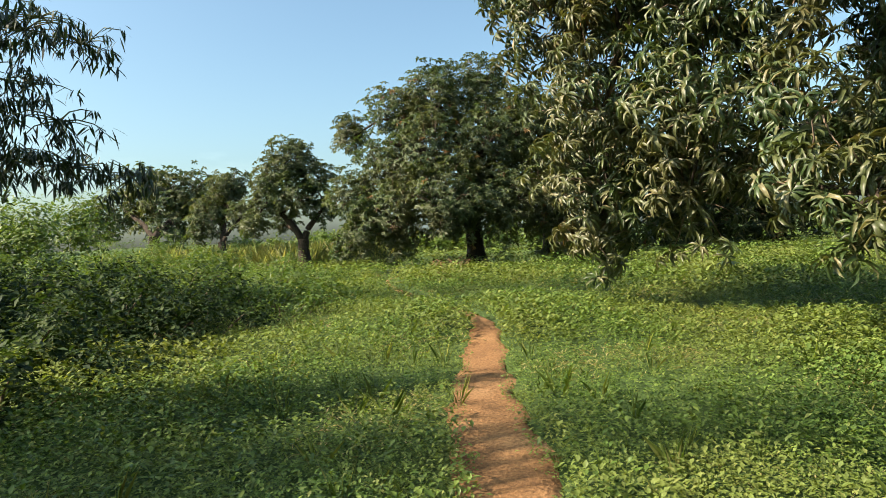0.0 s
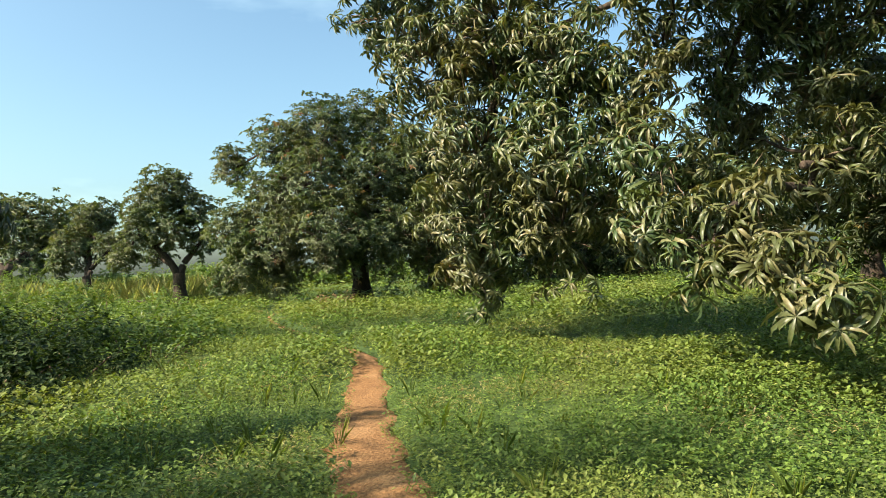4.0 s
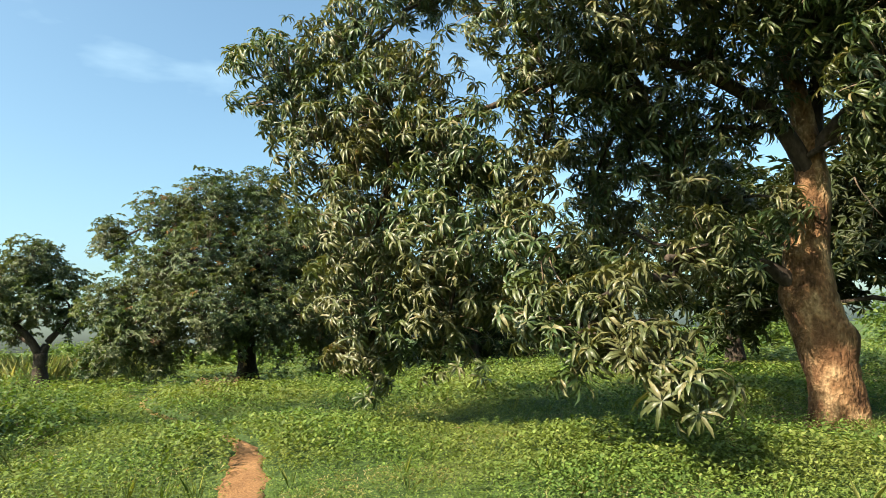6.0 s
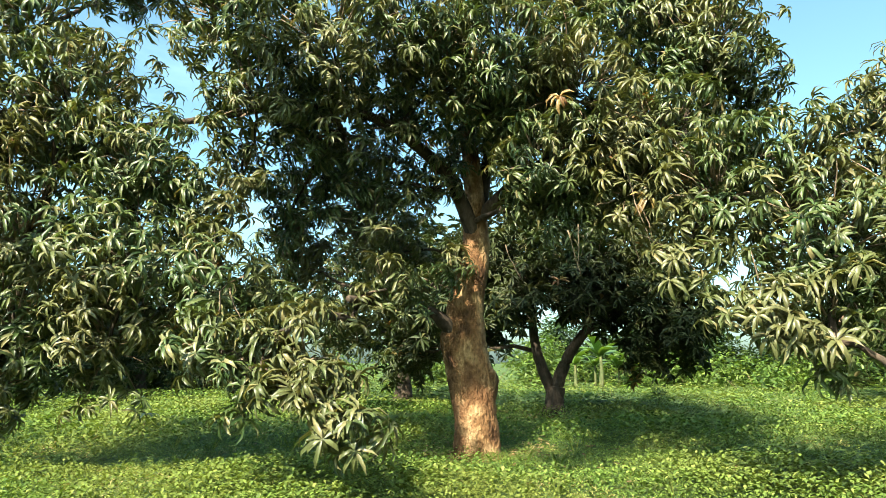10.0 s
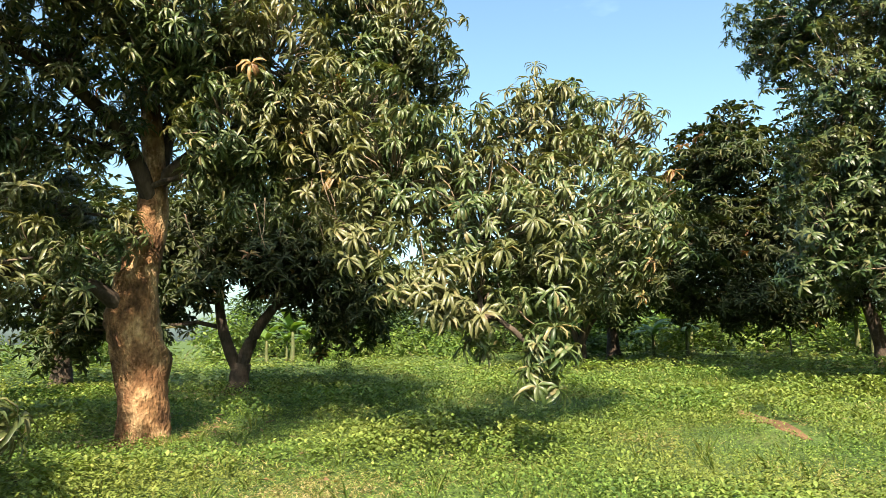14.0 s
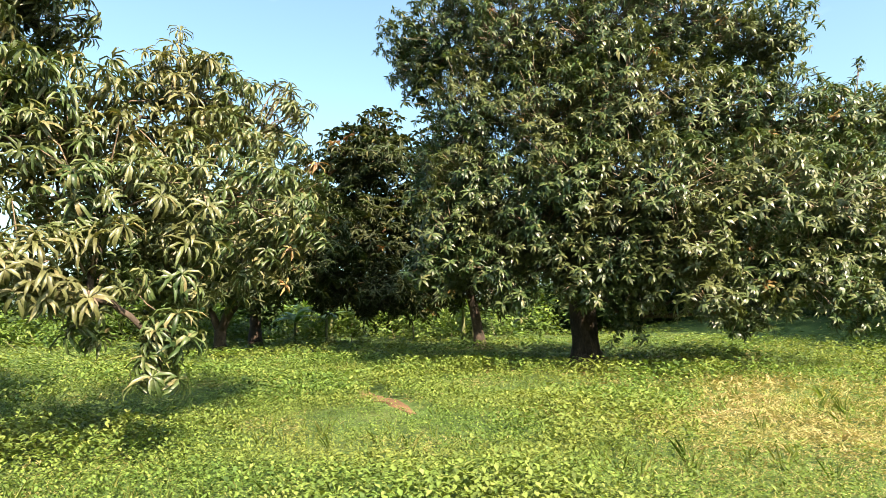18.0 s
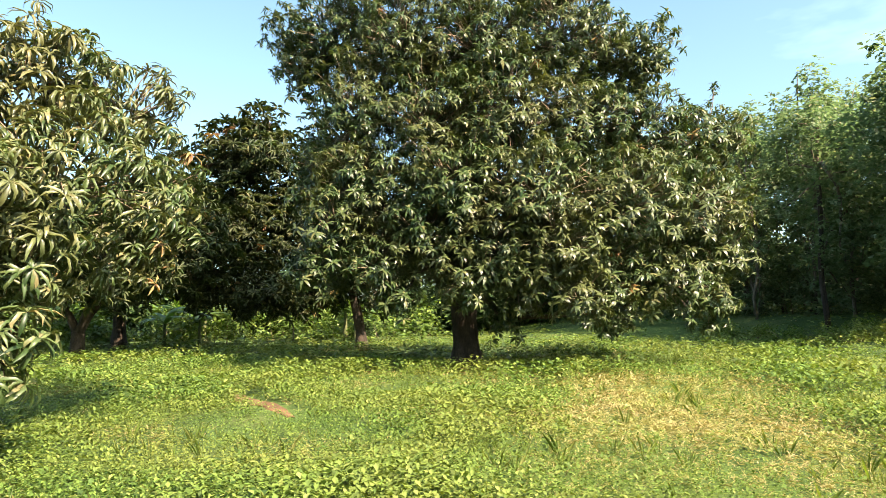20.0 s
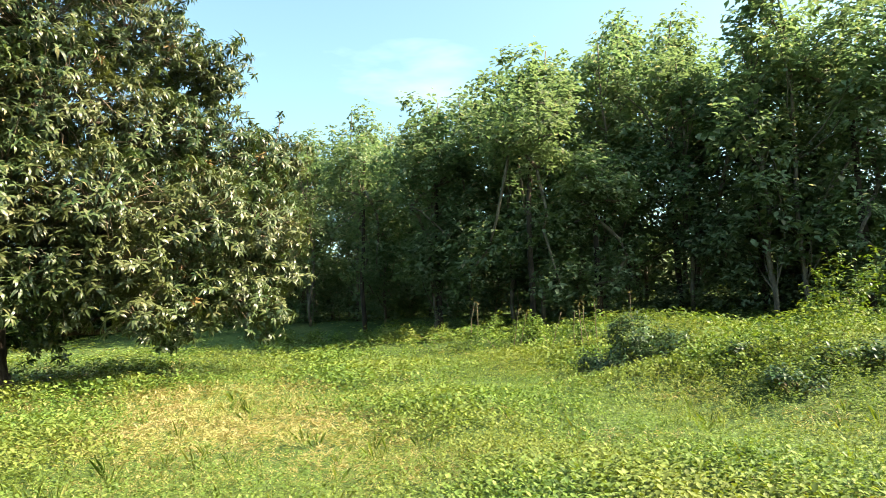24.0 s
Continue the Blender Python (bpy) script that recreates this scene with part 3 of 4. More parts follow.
T1_TOP = [
    (4.56, 7.45, 8.19, 1.3), (5.93, 6.32, 8.41, 1.4), (7.33, 5.24, 8.37, 1.5), (8.62, 4.17, 7.59, 1.3),
    (9.73, 3.51, 6.71, 1), (6.6, 5.64, 10.12, 1.4), (8.82, 2.59, 5.79, 0.9), (9.45, 2.37, 5.48, 0.6),
    (8.97, 3.2, 7.16, 1.2),
]
T1_SOUTH = [
    (7.51, 2.11, 3.43, 0.75), (7.89, 1.51, 3.47, 0.75), (9.1, 0.59, 4.34, 0.75), (9.91, -0.29, 4.15, 0.8),
    (7.62, 1.03, 2.68, 0.85), (8.34, 0.25, 2.96, 0.95), (9.84, -0.55, 3.01, 0.85), (6.66, 1.43, 1.96, 0.5),
    (7.02, 0.98, 1.79, 0.5), (7.9, 0.44, 1.94, 0.65), (9.62, -0.21, 2.35, 0.6), (6.98, 0.34, 1.25, 0.3),
    (6.91, 0.34, 0.97, 0.2), (7.88, 2.89, 4.37, 0.8), (7.74, 3.31, 3.68, 0.55), (7.2, 2.43, 2.71, 0.5),
]
T1_CORE = [
    (7.53, 4.66, 3.77, 0.5), (7.87, 4.21, 3.48, 0.5), (7.5, 4.92, 4.92, 0.65), (7.18, 6.25, 4.19, 0.45),
    (6.48, 6.91, 4.24, 0.65), (6.53, 5.28, 5.49, 0.8), (8.13, 6.21, 5.02, 0.8), (7.89, 4.78, 5.32, 0.8),
    (8.78, 4.34, 4.23, 0.8), (6.46, 6.17, 5.2, 0.7), (7.29, 4.78, 3.52, 0.28), (6.4, 7.68, 4.52, 0.6),
    (5.26, 6.97, 4.75, 0.6), (4.58, 7.41, 4.06, 0.5), (5.8, 6.43, 2.04, 0.38), (4.74, 6.24, 1.99, 0.45),
    (6.53, 6.4, 2.5, 0.3), (7.01, 5, 5.09, 0.5), (7, 6.1, 2.65, 0.32), (6.6, 6.15, 2.1, 0.32),
    (6.1, 6.1, 2.5, 0.38), (7.3, 5.95, 2.95, 0.28),
]
T2 = [
    (13.85, 11.17, 1.94, 0.9), (15.71, 7.07, 1.82, 0.8), (13.47, 9.5, 3.1, 0.9), (13.95, 14.09, 1.49, 0.9),
    (13.06, 12.04, 3.6, 1.5), (14.01, 10.31, 4.04, 1.4), (14.77, 8.12, 3.71, 1.4), (15.68, 6.74, 3.19, 1.2),
    (15.69, 6.03, 2.08, 0.8), (16.51, 7.94, 4.53, 1.5), (15.27, 9.83, 5.26, 1.6), (13.75, 13.27, 2.1, 1),
    (14.82, 11.29, 2.71, 0.8), (15.47, 8.2, 2.81, 0.7), (14.55, 8.41, 3.55, 1.0), (15.23, 6.77, 3.16, 1.0),
    (14.06, 9.82, 3.28, 0.9), (15.53, 5.63, 2.76, 0.8),
]
# Last three lobes here and in T4: added sunward to shade trunks and fill.
T4A = [
    (27.67, 1.69, 4.73, 2.2), (28.3, 0.16, 3.52, 1.2), (27.28, 3.33, 4.05, 1.8), (25.2, 0.4, 4, 2.2),
    (26, -1.6, 4.6, 2.2), (24.8, 2.6, 3.6, 1.9),
]
T4 = [
    (34.37, -0.05, 5.71, 2.5), (34.1, -2.18, 4.7, 2), (34.66, -1.82, 7.41, 2), (31, -2, 5, 2.8),
    (32, 1, 4, 2.4), (34.5, 2.5, 5, 2.6),
]
T6 = [
    (27.45, -2.54, 2.6, 0.9), (28.34, -5.81, 2.2, 0.8), (28.67, -8.17, 2.5, 0.9), (28.7, -11.69, 4.42, 1.6),
    (27.74, -3.49, 7.99, 1.6), (26.62, -4.6, 8.43, 1.5), (27.99, -3.93, 5.52, 2), (27.88, -6.15, 5.45, 2.2),
    (27.24, -4.47, 2.98, 1.5), (28.16, -6.58, 2.74, 1.3), (27.81, -8.6, 4.89, 2), (27.52, -7.69, 7.86, 2.2),
    (27.47, -9.87, 2.85, 1.2), (27.42, -4.2, 2.1, 0.6),
]
T5_TOP = [
    (16.24, -7.51, 12.53, 1.4), (17.11, -6.53, 11.14, 1.5), (15.68, -8.63, 11.09, 1.6), (14.62, -10.21, 10.89, 1.4),
    (18, -5.55, 9.59, 1.5), (16.04, -6.79, 8.8, 1.6), (14.87, -8.53, 8.6, 1.6), (14.06, -10.54, 8.92, 1.6),
    (13.72, -12.04, 8.32, 1.1), (19.22, -4.78, 9.03, 1), (16.51, -5.61, 6.87, 1.4), (15.02, -6.99, 6.38, 1.5),
    (13.88, -8.62, 6.48, 1.5), (13.27, -10.44, 6.31, 1.4), (12.84, -11.99, 6.13, 1.2), (12.71, -13.98, 6.06, 1.1),
]
T5_SKIRT = [
    (17.19, -4.97, 5.15, 1.1), (15.35, -5.97, 4.62, 1.2), (13.83, -7.34, 4.47, 1.4), (12.8, -8.87, 4.3, 1.4),
    (12.15, -10.74, 4.09, 1.4), (12.1, -12.59, 4.09, 1.4), (12.16, -13.63, 2.96, 0.9), (17.26, -5.16, 3.7, 0.8),
    (16.06, -6.09, 3.32, 0.8), (14.59, -7.4, 3.09, 0.9), (13.71, -8.78, 2.65, 1.1), (12.72, -10.25, 2.47, 1.1),
    (12.25, -11.85, 2.33, 1.1), (12.1, -13.07, 1.76, 0.7), (14.43, -8.86, 1.43, 0.6), (13.06, -10.84, 1.52, 0.6),
    (14.23, -7.23, 2.11, 0.4), (18.41, -5.49, 2.61, 0.6),
]
M2 = [
    (0.01, 22.99, 6.21, 1.3), (1.71, 24, 6.55, 1.3), (-1.44, 22.97, 5.67, 1.1), (-3.24, 23.96, 5.2, 0.8),
    (-0.27, 21.94, 4.26, 1.5), (1.71, 22.44, 4.23, 1.6), (3.21, 22.96, 5.03, 1.4), (-1.7, 22.42, 3.6, 1.3),
    (-2.88, 21.89, 2.63, 1), (-1.5, 21.38, 2.16, 1.3), (0.22, 20.89, 2.43, 1.4), (1.93, 21.39, 2.37, 1.4),
    (-2.68, 21.36, 1.45, 0.8), (-1.55, 21.36, 1.11, 0.7), (0.36, 20.87, 1.75, 0.8), (1.83, 20.86, 1.95, 0.75),
    (-3.44, 21.85, 1.01, 0.5), (3.35, 21.91, 2.72, 1.4),
]
M5 = [
    (3.95, 23.95, 4.53, 1.8), (4.93, 22.92, 2.92, 1.6), (3.96, 22.38, 1.43, 1.1), (5.67, 22.88, 1.36, 1.2),
    (5.66, 23.97, 4.87, 1.8),
]
M3 = [
    (8.19, 24.91, 2.26, 2), (10.83, 25.92, 2.64, 2.2), (9.24, 24.88, 1.1, 1.1), (12.39, 25.9, 1.65, 1.6),
    (14.32, 26.91, 2.07, 2),
]
M1 = [
    (-5.86, 25.94, 4.61, 1), (-6.58, 25.92, 3.95, 0.9), (-4.98, 25.91, 3.65, 0.8), (-6.94, 25.39, 3.03, 0.8),
    (-5.82, 25.4, 2.97, 0.9), (-4.81, 25.89, 2.49, 0.6), (-7.59, 25.87, 2.05, 0.6), (-6.69, 26.87, 2.02, 0.5),
]
M0 = [
    (-10.37, 30.9, 3.5, 1), (-10.87, 29.88, 2.67, 1), (-9.28, 29.88, 2.59, 0.9), (-11.44, 29.86, 1.9, 0.6),
    (-10.07, 30.92, 4.03, 0.9),
]
FAR = [
    (-20.23, 44.93, 5.15, 2.2), (-17.86, 44.92, 4.84, 2.2), (-22.27, 44.9, 4.06, 1.8), (-23.92, 44.87, 2.95, 1.6),
    (-18.71, 43.88, 3.07, 2.2), (-17.08, 45.91, 4.05, 1.8),
]
M4 = [
    (14.06, 13.86, 4.45, 1.8), (13.94, 16.55, 4.42, 1.7), (14.7, 12.12, 4.26, 1.4), (13.46, 17.25, 3.1, 1.2),
    (15.09, 13.53, 2.52, 1.2), (15.53, 11.56, 3.9, 1.2), (16.21, 17.76, 2.8, 1.4), (15.67, 19.5, 2.68, 1.2),
    (17.32, 16.75, 3.39, 1.6), (17.83, 17.99, 1.96, 0.9),
]
BAMBOO = [
    (-2.55, 4.69, 2.81), (-2.82, 4.6, 3), (-2.65, 4.48, 2.21), (-2.82, 4.48, 2.48),
    (-2.26, 4.77, 1.83), (-2.66, 4.57, 1.91),
]
# First seven lobes are unseen, added to shade trunk and ground; others fill gaps.
T1_SHADE_FILL = [
    (2.6, 4.4, 6.5, 0.45), (1.2, 4.4, 6.1, 0.5), (2.2, 2.8, 6.1, 0.65), (3.2, 3, 6.3, 0.6),
    (1.9, 5.4, 6.8, 0.5), (2.9, 5.9, 6.9, 0.45), (3.6, 2.2, 6.2, 0.5), (3.7, 9.98, 7.73, 0.8),
    (3.08, 9.65, 8.24, 0.9), (5.6, 7.72, 3.9, 0.55), (5.58, 7.73, 3.37, 0.4),
]
T1_ARMS = [
    ([(7.85, 6.2, 1.7), (7.42, 6.35, 2.1), (7.14, 6.5, 2.22), (6.7, 6.6, 2.26), (5.6, 6.3, 2.25)], .13, .05),
    ([(7.97, 6.05, 3.3), (7.7, 6.1, 3.85), (7.45, 6.14, 4.25), (7.16, 6.2, 4.5), (6.65, 6.28, 4.75), (6.1, 6.4, 5.0), (5.0, 6.9, 5.0), (3.8, 7.9, 4.6), (2.6, 8.7, 4.4)], .135, .03),
    ([(7.98, 6.04, 3.5), (8.14, 6.05, 4.3), (8.27, 6.03, 5.0), (8.55, 5.9, 6.2), (8.7, 4.8, 7.2)], .12, .05),
    ([(7.99, 6.04, 3.7), (8.15, 5.3, 4.3), (8.15, 4.2, 4.6), (8.1, 3.0, 4.45), (8.15, 1.8, 3.9), (8.4, .8, 3.3)], .11, .03),
    # unseen bough added to carry the lobes that cast shade
    ([(7.75, 6.2, 6.4), (6.7, 5.3, 7.2), (5.2, 4.1, 7.2), (3.7, 3.2, 6.8), (2.4, 2.4, 6.2)], .09, .02),
]
T2_ARMS = [
    ([(14.72, 9.16, .6), (14.52, 9.3, 1.1), (14.34, 9.46, 1.83), (14.2, 9.5, 2.9), (14.05, 9.52, 4.07)], .17, .08),
    ([(14.72, 9.14, .65), (14.76, 8.95, 1.2), (14.84, 8.7, 1.73), (15.0, 8.25, 2.35), (15.0, 8.05, 3.29), (15.1, 7.8, 4.2)], .18, .08),
    ([(14.95, 8.35, 2.2), (15.28, 7.52, 2.76), (15.64, 6.81, 3.32)], .1, .05),
]
EDGE_TREES = [
    (8.77, -24.46, 9.13, 3.2), (14.04, -26.31, 8.23, 2.9), (3.86, -28.2, 9.2, 3.2), (0.67, -27.72, 8.39, 3),
    (19.4, -27.96, 8.69, 2.8), (-2.56, -27.06, 9.32, 3.2), (6.31, -24.97, 6.21, 2.2), (-0.85, -27.7, 5.72, 2.2),
]
BANANAS = [
    (37.7, -1.4), (36.6, -3.1), (35.2, -11.1), (33.7, 18.6),
    (36, 18.7), (33.8, 20.3), (44.2, -1.3), (43.7, -2.4),
    (26.8, 26.4), (26.2, 27.6), (40.1, -3.6), (37.3, -11.1),
    (37.2, 21),
]
DRY_STALKS = [
    (4.51, -16.23), (4.47, -16.48), (4.19, -16.41), (6.86, -17.25),
    (6.79, -17.52), (5.68, -16.75), (8.55, -18.62), (3.42, -16.82),
    (9.01, -18.95), (4.94, -16.58),
]
SAPLING = (5.33, 11.84)
HANGING = [((7.03, 4.76, 2.99), (7.2, 4.61, 2.5)), ((7.25, 3.76, 3.16), (7.3, 3.83, 2.58)), ((7.34, 2.97, 3.31), (7.55, 2.8, 2.65)), ((7.28, 3.1, 3.17), (7.43, 3.02, 2.54)), ((7.38, 3.12, 3.71), (7.59, 2.91, 2.66)), ((7.4, 4.01, 3.14), (7.51, 3.9, 2.56)), ((3.52, 5.63, 2.16), (3.6, 5.52, 1.86)), ((7.25, 0.84, 1.98), (7.12, 0.43, 1.51))]
T5_FRONT = [
    (15.54, -4.76, 3.64, 0.9), (14.89, -5.55, 2.75, 0.8), (14.23, -6.45, 3.35, 0.9), (13.82, -7.35, 2.4, 0.75),
    (13.34, -7.85, 3.38, 0.9), (14.95, -5.97, 1.94, 0.6), (13.81, -7.15, 4.36, 0.9), (13.24, -8.43, 2.23, 0.8),
    (16.06, -4.29, 2.7, 0.7), (15.42, -5.19, 4.9, 0.9), (12.27, -8.83, 3.01, 0.9), (11.99, -9.22, 1.8, 0.7),
]
# Mostly hidden lobes: some close sky gaps, the last four add ground shade.
T5_BACK = [
    (12.9, -12.3, 8.05, 0.9), (18.93, -4.24, 9.87, 0.8),
    (18.5, -9.5, 3.6, 1.6), (17.5, -11, 3.6, 1.5), (19.5, -8, 4.2, 1.7), (18, -6.5, 3.6, 1.4),
    (16.7, -8.6, 5.2, 1.6), (16.5, -9, 7.6, 1.8), (18.4, -10, 6.5, 1.8),
    (17.8, -13.6, 3.2, 1.5), (16.7, -15, 2.8, 1.2), (16.8, -12.8, 5.5, 1.8), (16.2, -13.6, 1.8, 0.8),
]


mango_tree((8.0, 6.1), [(-.02, -.02, .5), (-.12, .14, 1.6), (-.14, .14, 2.3), (-.02, -.02, 3.2), (-.04, .0, 4.2), (-.12, .1, 5.4), (-.3, .1, 6.8)], [.34, .33, .345, .29, .225, .16, .12, .07],
           T1_NORTH + T1_SPRAYS + T1_MIDDLE + [b for b in T1_TOP if b[2] < 7.3] + T1_SOUTH + T1_CORE + T1_SHADE_FILL, .25, 14.5, "old mango tree with a sunlit tan trunk and drooping boughs", young=.006, flare=1.08, stem_from=2.2, arms=T1_ARMS, back=[b for b in T1_TOP if b[2] >= 7.3], burls=((8.12, 5.88, 1.15, .22, .3), (7.66, 6.36, 1.75, .25, .25)), single=(2.5, 1.5))
mango_tree((14.7, 9.15), [(.0, .0, .4), (.05, -.03, .8)], [.27, .24, .24], T2, .32, 11.0, "low-forked mango tree with a dense crown coloured as if shaded", bark=BARK_DARK_SHADED, leaf_mat=MANGO_SHADED, near=False, stem_from=.6, arms=T2_ARMS)
mango_tree((27.0, 1.65), [(.0, .0, .5), (.1, 0, 1.0)], [.26, .24, .22], T4A, .42, 6.0, "mango tree with a forked dark trunk in shade", bark=BARK_DARK_SHADED, leaf_mat=MANGO_SHADED, near=False, stem_from=.5)
mango_tree((33.5, .6), [(.0, .0, 1.0), (.0, .0, 2.4)], [.32, .28, .26], T4, .42, 6.0, "mango tree with a straight dark trunk in shade", bark=BARK_DARK_SHADED, leaf_mat=MANGO_SHADED, near=False)
mango_tree((28.2, -9.35), [(.0, .1, .8), (-.1, .3, 1.8), (-.4, .6, 2.6), (-.3, .8, 4.6)], [.27, .22, .22, .2, .14], T6, .42, 9.0, "slender mango tree with a curved trunk and dark crown", bark=BARK_DARK_SHADED, leaf_mat=MANGO_SHADED, near=False, stem_from=1.6)
mango_tree((16.5, -8.7), [(.0, .0, .6), (.03, .05, 1.6), (.05, .1, 2.6), (.0, .0, 5.0), (.1, 0, 8.0)], [.42, .36, .35, .33, .26, .15],
           [b for b in T5_TOP if b[2] < 10.5] + T5_SKIRT + T5_FRONT, .255, 15.0, "tall broad mango tree whose foliage hangs close to the ground", bark=BARK_DARK_SHADED, leaf_mat=MANGO_GREEN, young=.008, stem_from=1.8, back=T5_BACK + [b for b in T5_TOP if b[2] >= 10.5])
mango_tree((1.2, 22.9), [(.0, .0, .7), (-.05, .05, 1.8), (-.1, .1, 3.6)], [.36, .3, .3, .2], M2, .2, 28.0, "broad mango tree with a short dark trunk and low skirts", bark=BARK_DARK_SHADED, leaf_mat=MANGO_FAR, near=False, young=.02)
mango_tree((4.1, 24.1), [(.0, .0, .7), (.1, .05, 1.6), (.1, .05, 3.0)], [.34, .3, .28, .2], M5, .21, 24.0, "mango tree with a dark trunk under overlapping foliage", bark=BARK_DARK_SHADED, leaf_mat=MANGO_FAR, near=False, young=.02)
mango_tree((10.6, 25.6), [(.0, .0, .7), (.1, .05, 1.8), (.1, .05, 3.0)], [.34, .3, .28, .2], M3, .34, 7.0, "shaded mango tree with a broad dark crown", bark=BARK_DARK_SHADED, leaf_mat=MANGO_SHADED, near=False)
mango_tree((-5.6, 25.7), [(.0, .0, .7), (.0, .0, 1.3)], [.27, .23, .22], M1, .21, 27.0, "small round-crowned mango tree with a low fork", bark=BARK_DARK_SHADED, leaf_mat=MANGO_FAR, near=False, young=.0)
mango_tree((-10.2, 29.5), [(.0, .0, .7), (.0, .0, 1.3)], [.24, .2, .18], M0, .24, 18.0, "small mango tree standing beyond tall grass", bark=BARK_DARK_SHADED, leaf_mat=MANGO_FAR, near=False, young=.0)
mango_tree((-19.0, 42.0), [(.0, .0, 1.0), (.0, .0, 2.0)], [.4, .36, .34], FAR, .45, 4.0, "distant spreading tree with a hazy grey-green crown", group="far trees", bark=BARK_DARK_SHADED, leaf_mat=MANGO_FAR, near=False, young=.0)
mango_tree((15.2, 15.4), [(.0, .0, .8), (.0, .0, 1.6)], [.28, .25, .24], M4, .34, 6.0, "dark mango tree in the shade of its neighbours", bark=BARK_DARK_SHADED, leaf_mat=MANGO_SHADED, near=False)


# ---- low weeds and grass ----
EYE_X, EYE_Y = 0.3, -0.6


def ring(r0, r1, per_m2, a0=-214, a1=46):
    """Random places in a sector of a ring; angles from north, to the west plus."""
    area = math.pi * (r1 * r1 - r0 * r0) * (a1 - a0) / 360
    n = int(area * per_m2)
    r = np.sqrt(rng.uniform(r0 * r0, r1 * r1, n))
    a = np.radians(rng.uniform(a0, a1, n))
    p = np.stack((EYE_X - np.sin(a) * r, EYE_Y + np.cos(a) * r, np.zeros(n)), axis=1)
    p = p[off_paths(p)]
    p[:, 2] = height(p[:, 0], p[:, 1])
    return p


def dryness(p):
    """Nearer 1 on the trampled yellow patches."""
    x, y = p[:, 0], p[:, 1]
    d = np.exp(-(((x - 6.6) / 2.6) ** 2 + ((y + 6.6) / 1.8) ** 2)) + .8 * np.exp(-(((x - 10) / 3) ** 2 + ((y + 9) / 2.4) ** 2)) + .5 * np.exp(-(((x - 5.5) / 1.3) ** 2 + ((y - 2.2) / 1) ** 2))
    return np.clip(d + .22 * np.sin(x * 1.7 + 2) * np.sin(y * 1.9), 0, 1)


def tall_weeds():
    """Knee-high sprigs in loose patches above the low cover."""
    p = np.concatenate((ring(2.5, 8, 26), ring(8, 20, 20)))
    patch = np.sin(p[:, 0] * .55 + 2) * np.sin(p[:, 1] * .6 + .5) + .5 * np.sin(p[:, 0] * 1.7) * np.sin(p[:, 1] * 1.5 + 1)
    p = p[(patch + rng.normal(size=len(p)) * .25 > .25) & (dryness(p) < .5)]
    p[:, 2] += rng.uniform(.08, .26, len(p))
    tagged(link("tall_weeds", scatter("tall_weeds", SPRAY, 1, p, rng.uniform(.035, .06, len(p))), SHRUB), "knee-high leafy weeds standing in loose patches", "weeds", kind="stuff")


def weeds():
    green, gs, dry, ds, tuft, ts = [], [], [], [], [], []
    for r0, r1, per, size, blades in ((.3, 2.4, 300, .034, 3), (2.4, 4, 900, .028, 5), (4, 7, 500, .044, 4), (7, 12, 240, .057, 2.5), (12, 20, 80, .088, .8), (20, 32, 14, .16, .2), (32, 55, 1.3, .3, .04)):
        p = ring(r0, r1, per)
        big = .8 + .5 * (np.sin(p[:, 0] * .8 + 1) * np.sin(p[:, 1] * .9) + rng.normal(size=len(p)) * .3)
        wave = 1.0 if r1 < 13 else 2.2
        tuss = .5 + .3 * np.sin(p[:, 0] * 7.3 / wave + 2 * np.sin(p[:, 1] * 3.1)) * np.sin(p[:, 1] * 6.7 / wave + 2 * np.sin(p[:, 0] * 2.7 + 1)) + .25 * np.sin(p[:, 0] * 2.1 + p[:, 1]) * np.sin(p[:, 1] * 2.6 - p[:, 0] * .7)
        kept = rng.random(len(p)) < .5 + 1.0 * tuss
        p, big, tuss = p[kept], big[kept], tuss[kept]
        p[:, 2] += np.clip(tuss - .45, 0, 1) * .14 * rng.random(len(p))
        is_dry = rng.random(len(p)) < dryness(p) * .95
        green.append(p[~is_dry]), gs.append(size * np.clip(big, .55, 1.6)[~is_dry])
        dry.append(p[is_dry]), ds.append(size * .95 * rng.uniform(.6, 1.2, is_dry.sum()))
        if r1 < 21:
            p = ring(r0, r1, min(per * .35, 150), 46, 146)
            green.append(p), gs.append(max(size, .05) * rng.uniform(.7, 1.3, len(p)))
        t = ring(r0, r1, blades)
        tuft.append(t), ts.append(rng.uniform(.12, .32, len(t)))
    green, gs, dry, ds = np.concatenate(green), np.concatenate(gs), np.concatenate(dry), np.concatenate(ds)
    tagged(link("weed_cover", scatter("weed_cover", WEEDS, 1, green, gs, flatten=np.clip(.1 / gs, .35, 1)), WEED), "low bright green broad-leaved weeds covering the orchard floor", "weeds", kind="stuff")
    tagged(link("dry_grass", scatter("dry_grass", STRAW, 1, dry, ds, flatten=np.clip(.1 / ds, .35, 1)), WEED_DRY), "trampled yellowed grass in patches", "grass", kind="stuff")
    tagged(link("grass_tufts", scatter("grass_tufts", TUFT, 1, np.concatenate(tuft), np.concatenate(ts)), GRASS), "thin green grass blades standing among the weeds", "grass", kind="stuff")


weeds()
tall_weeds()


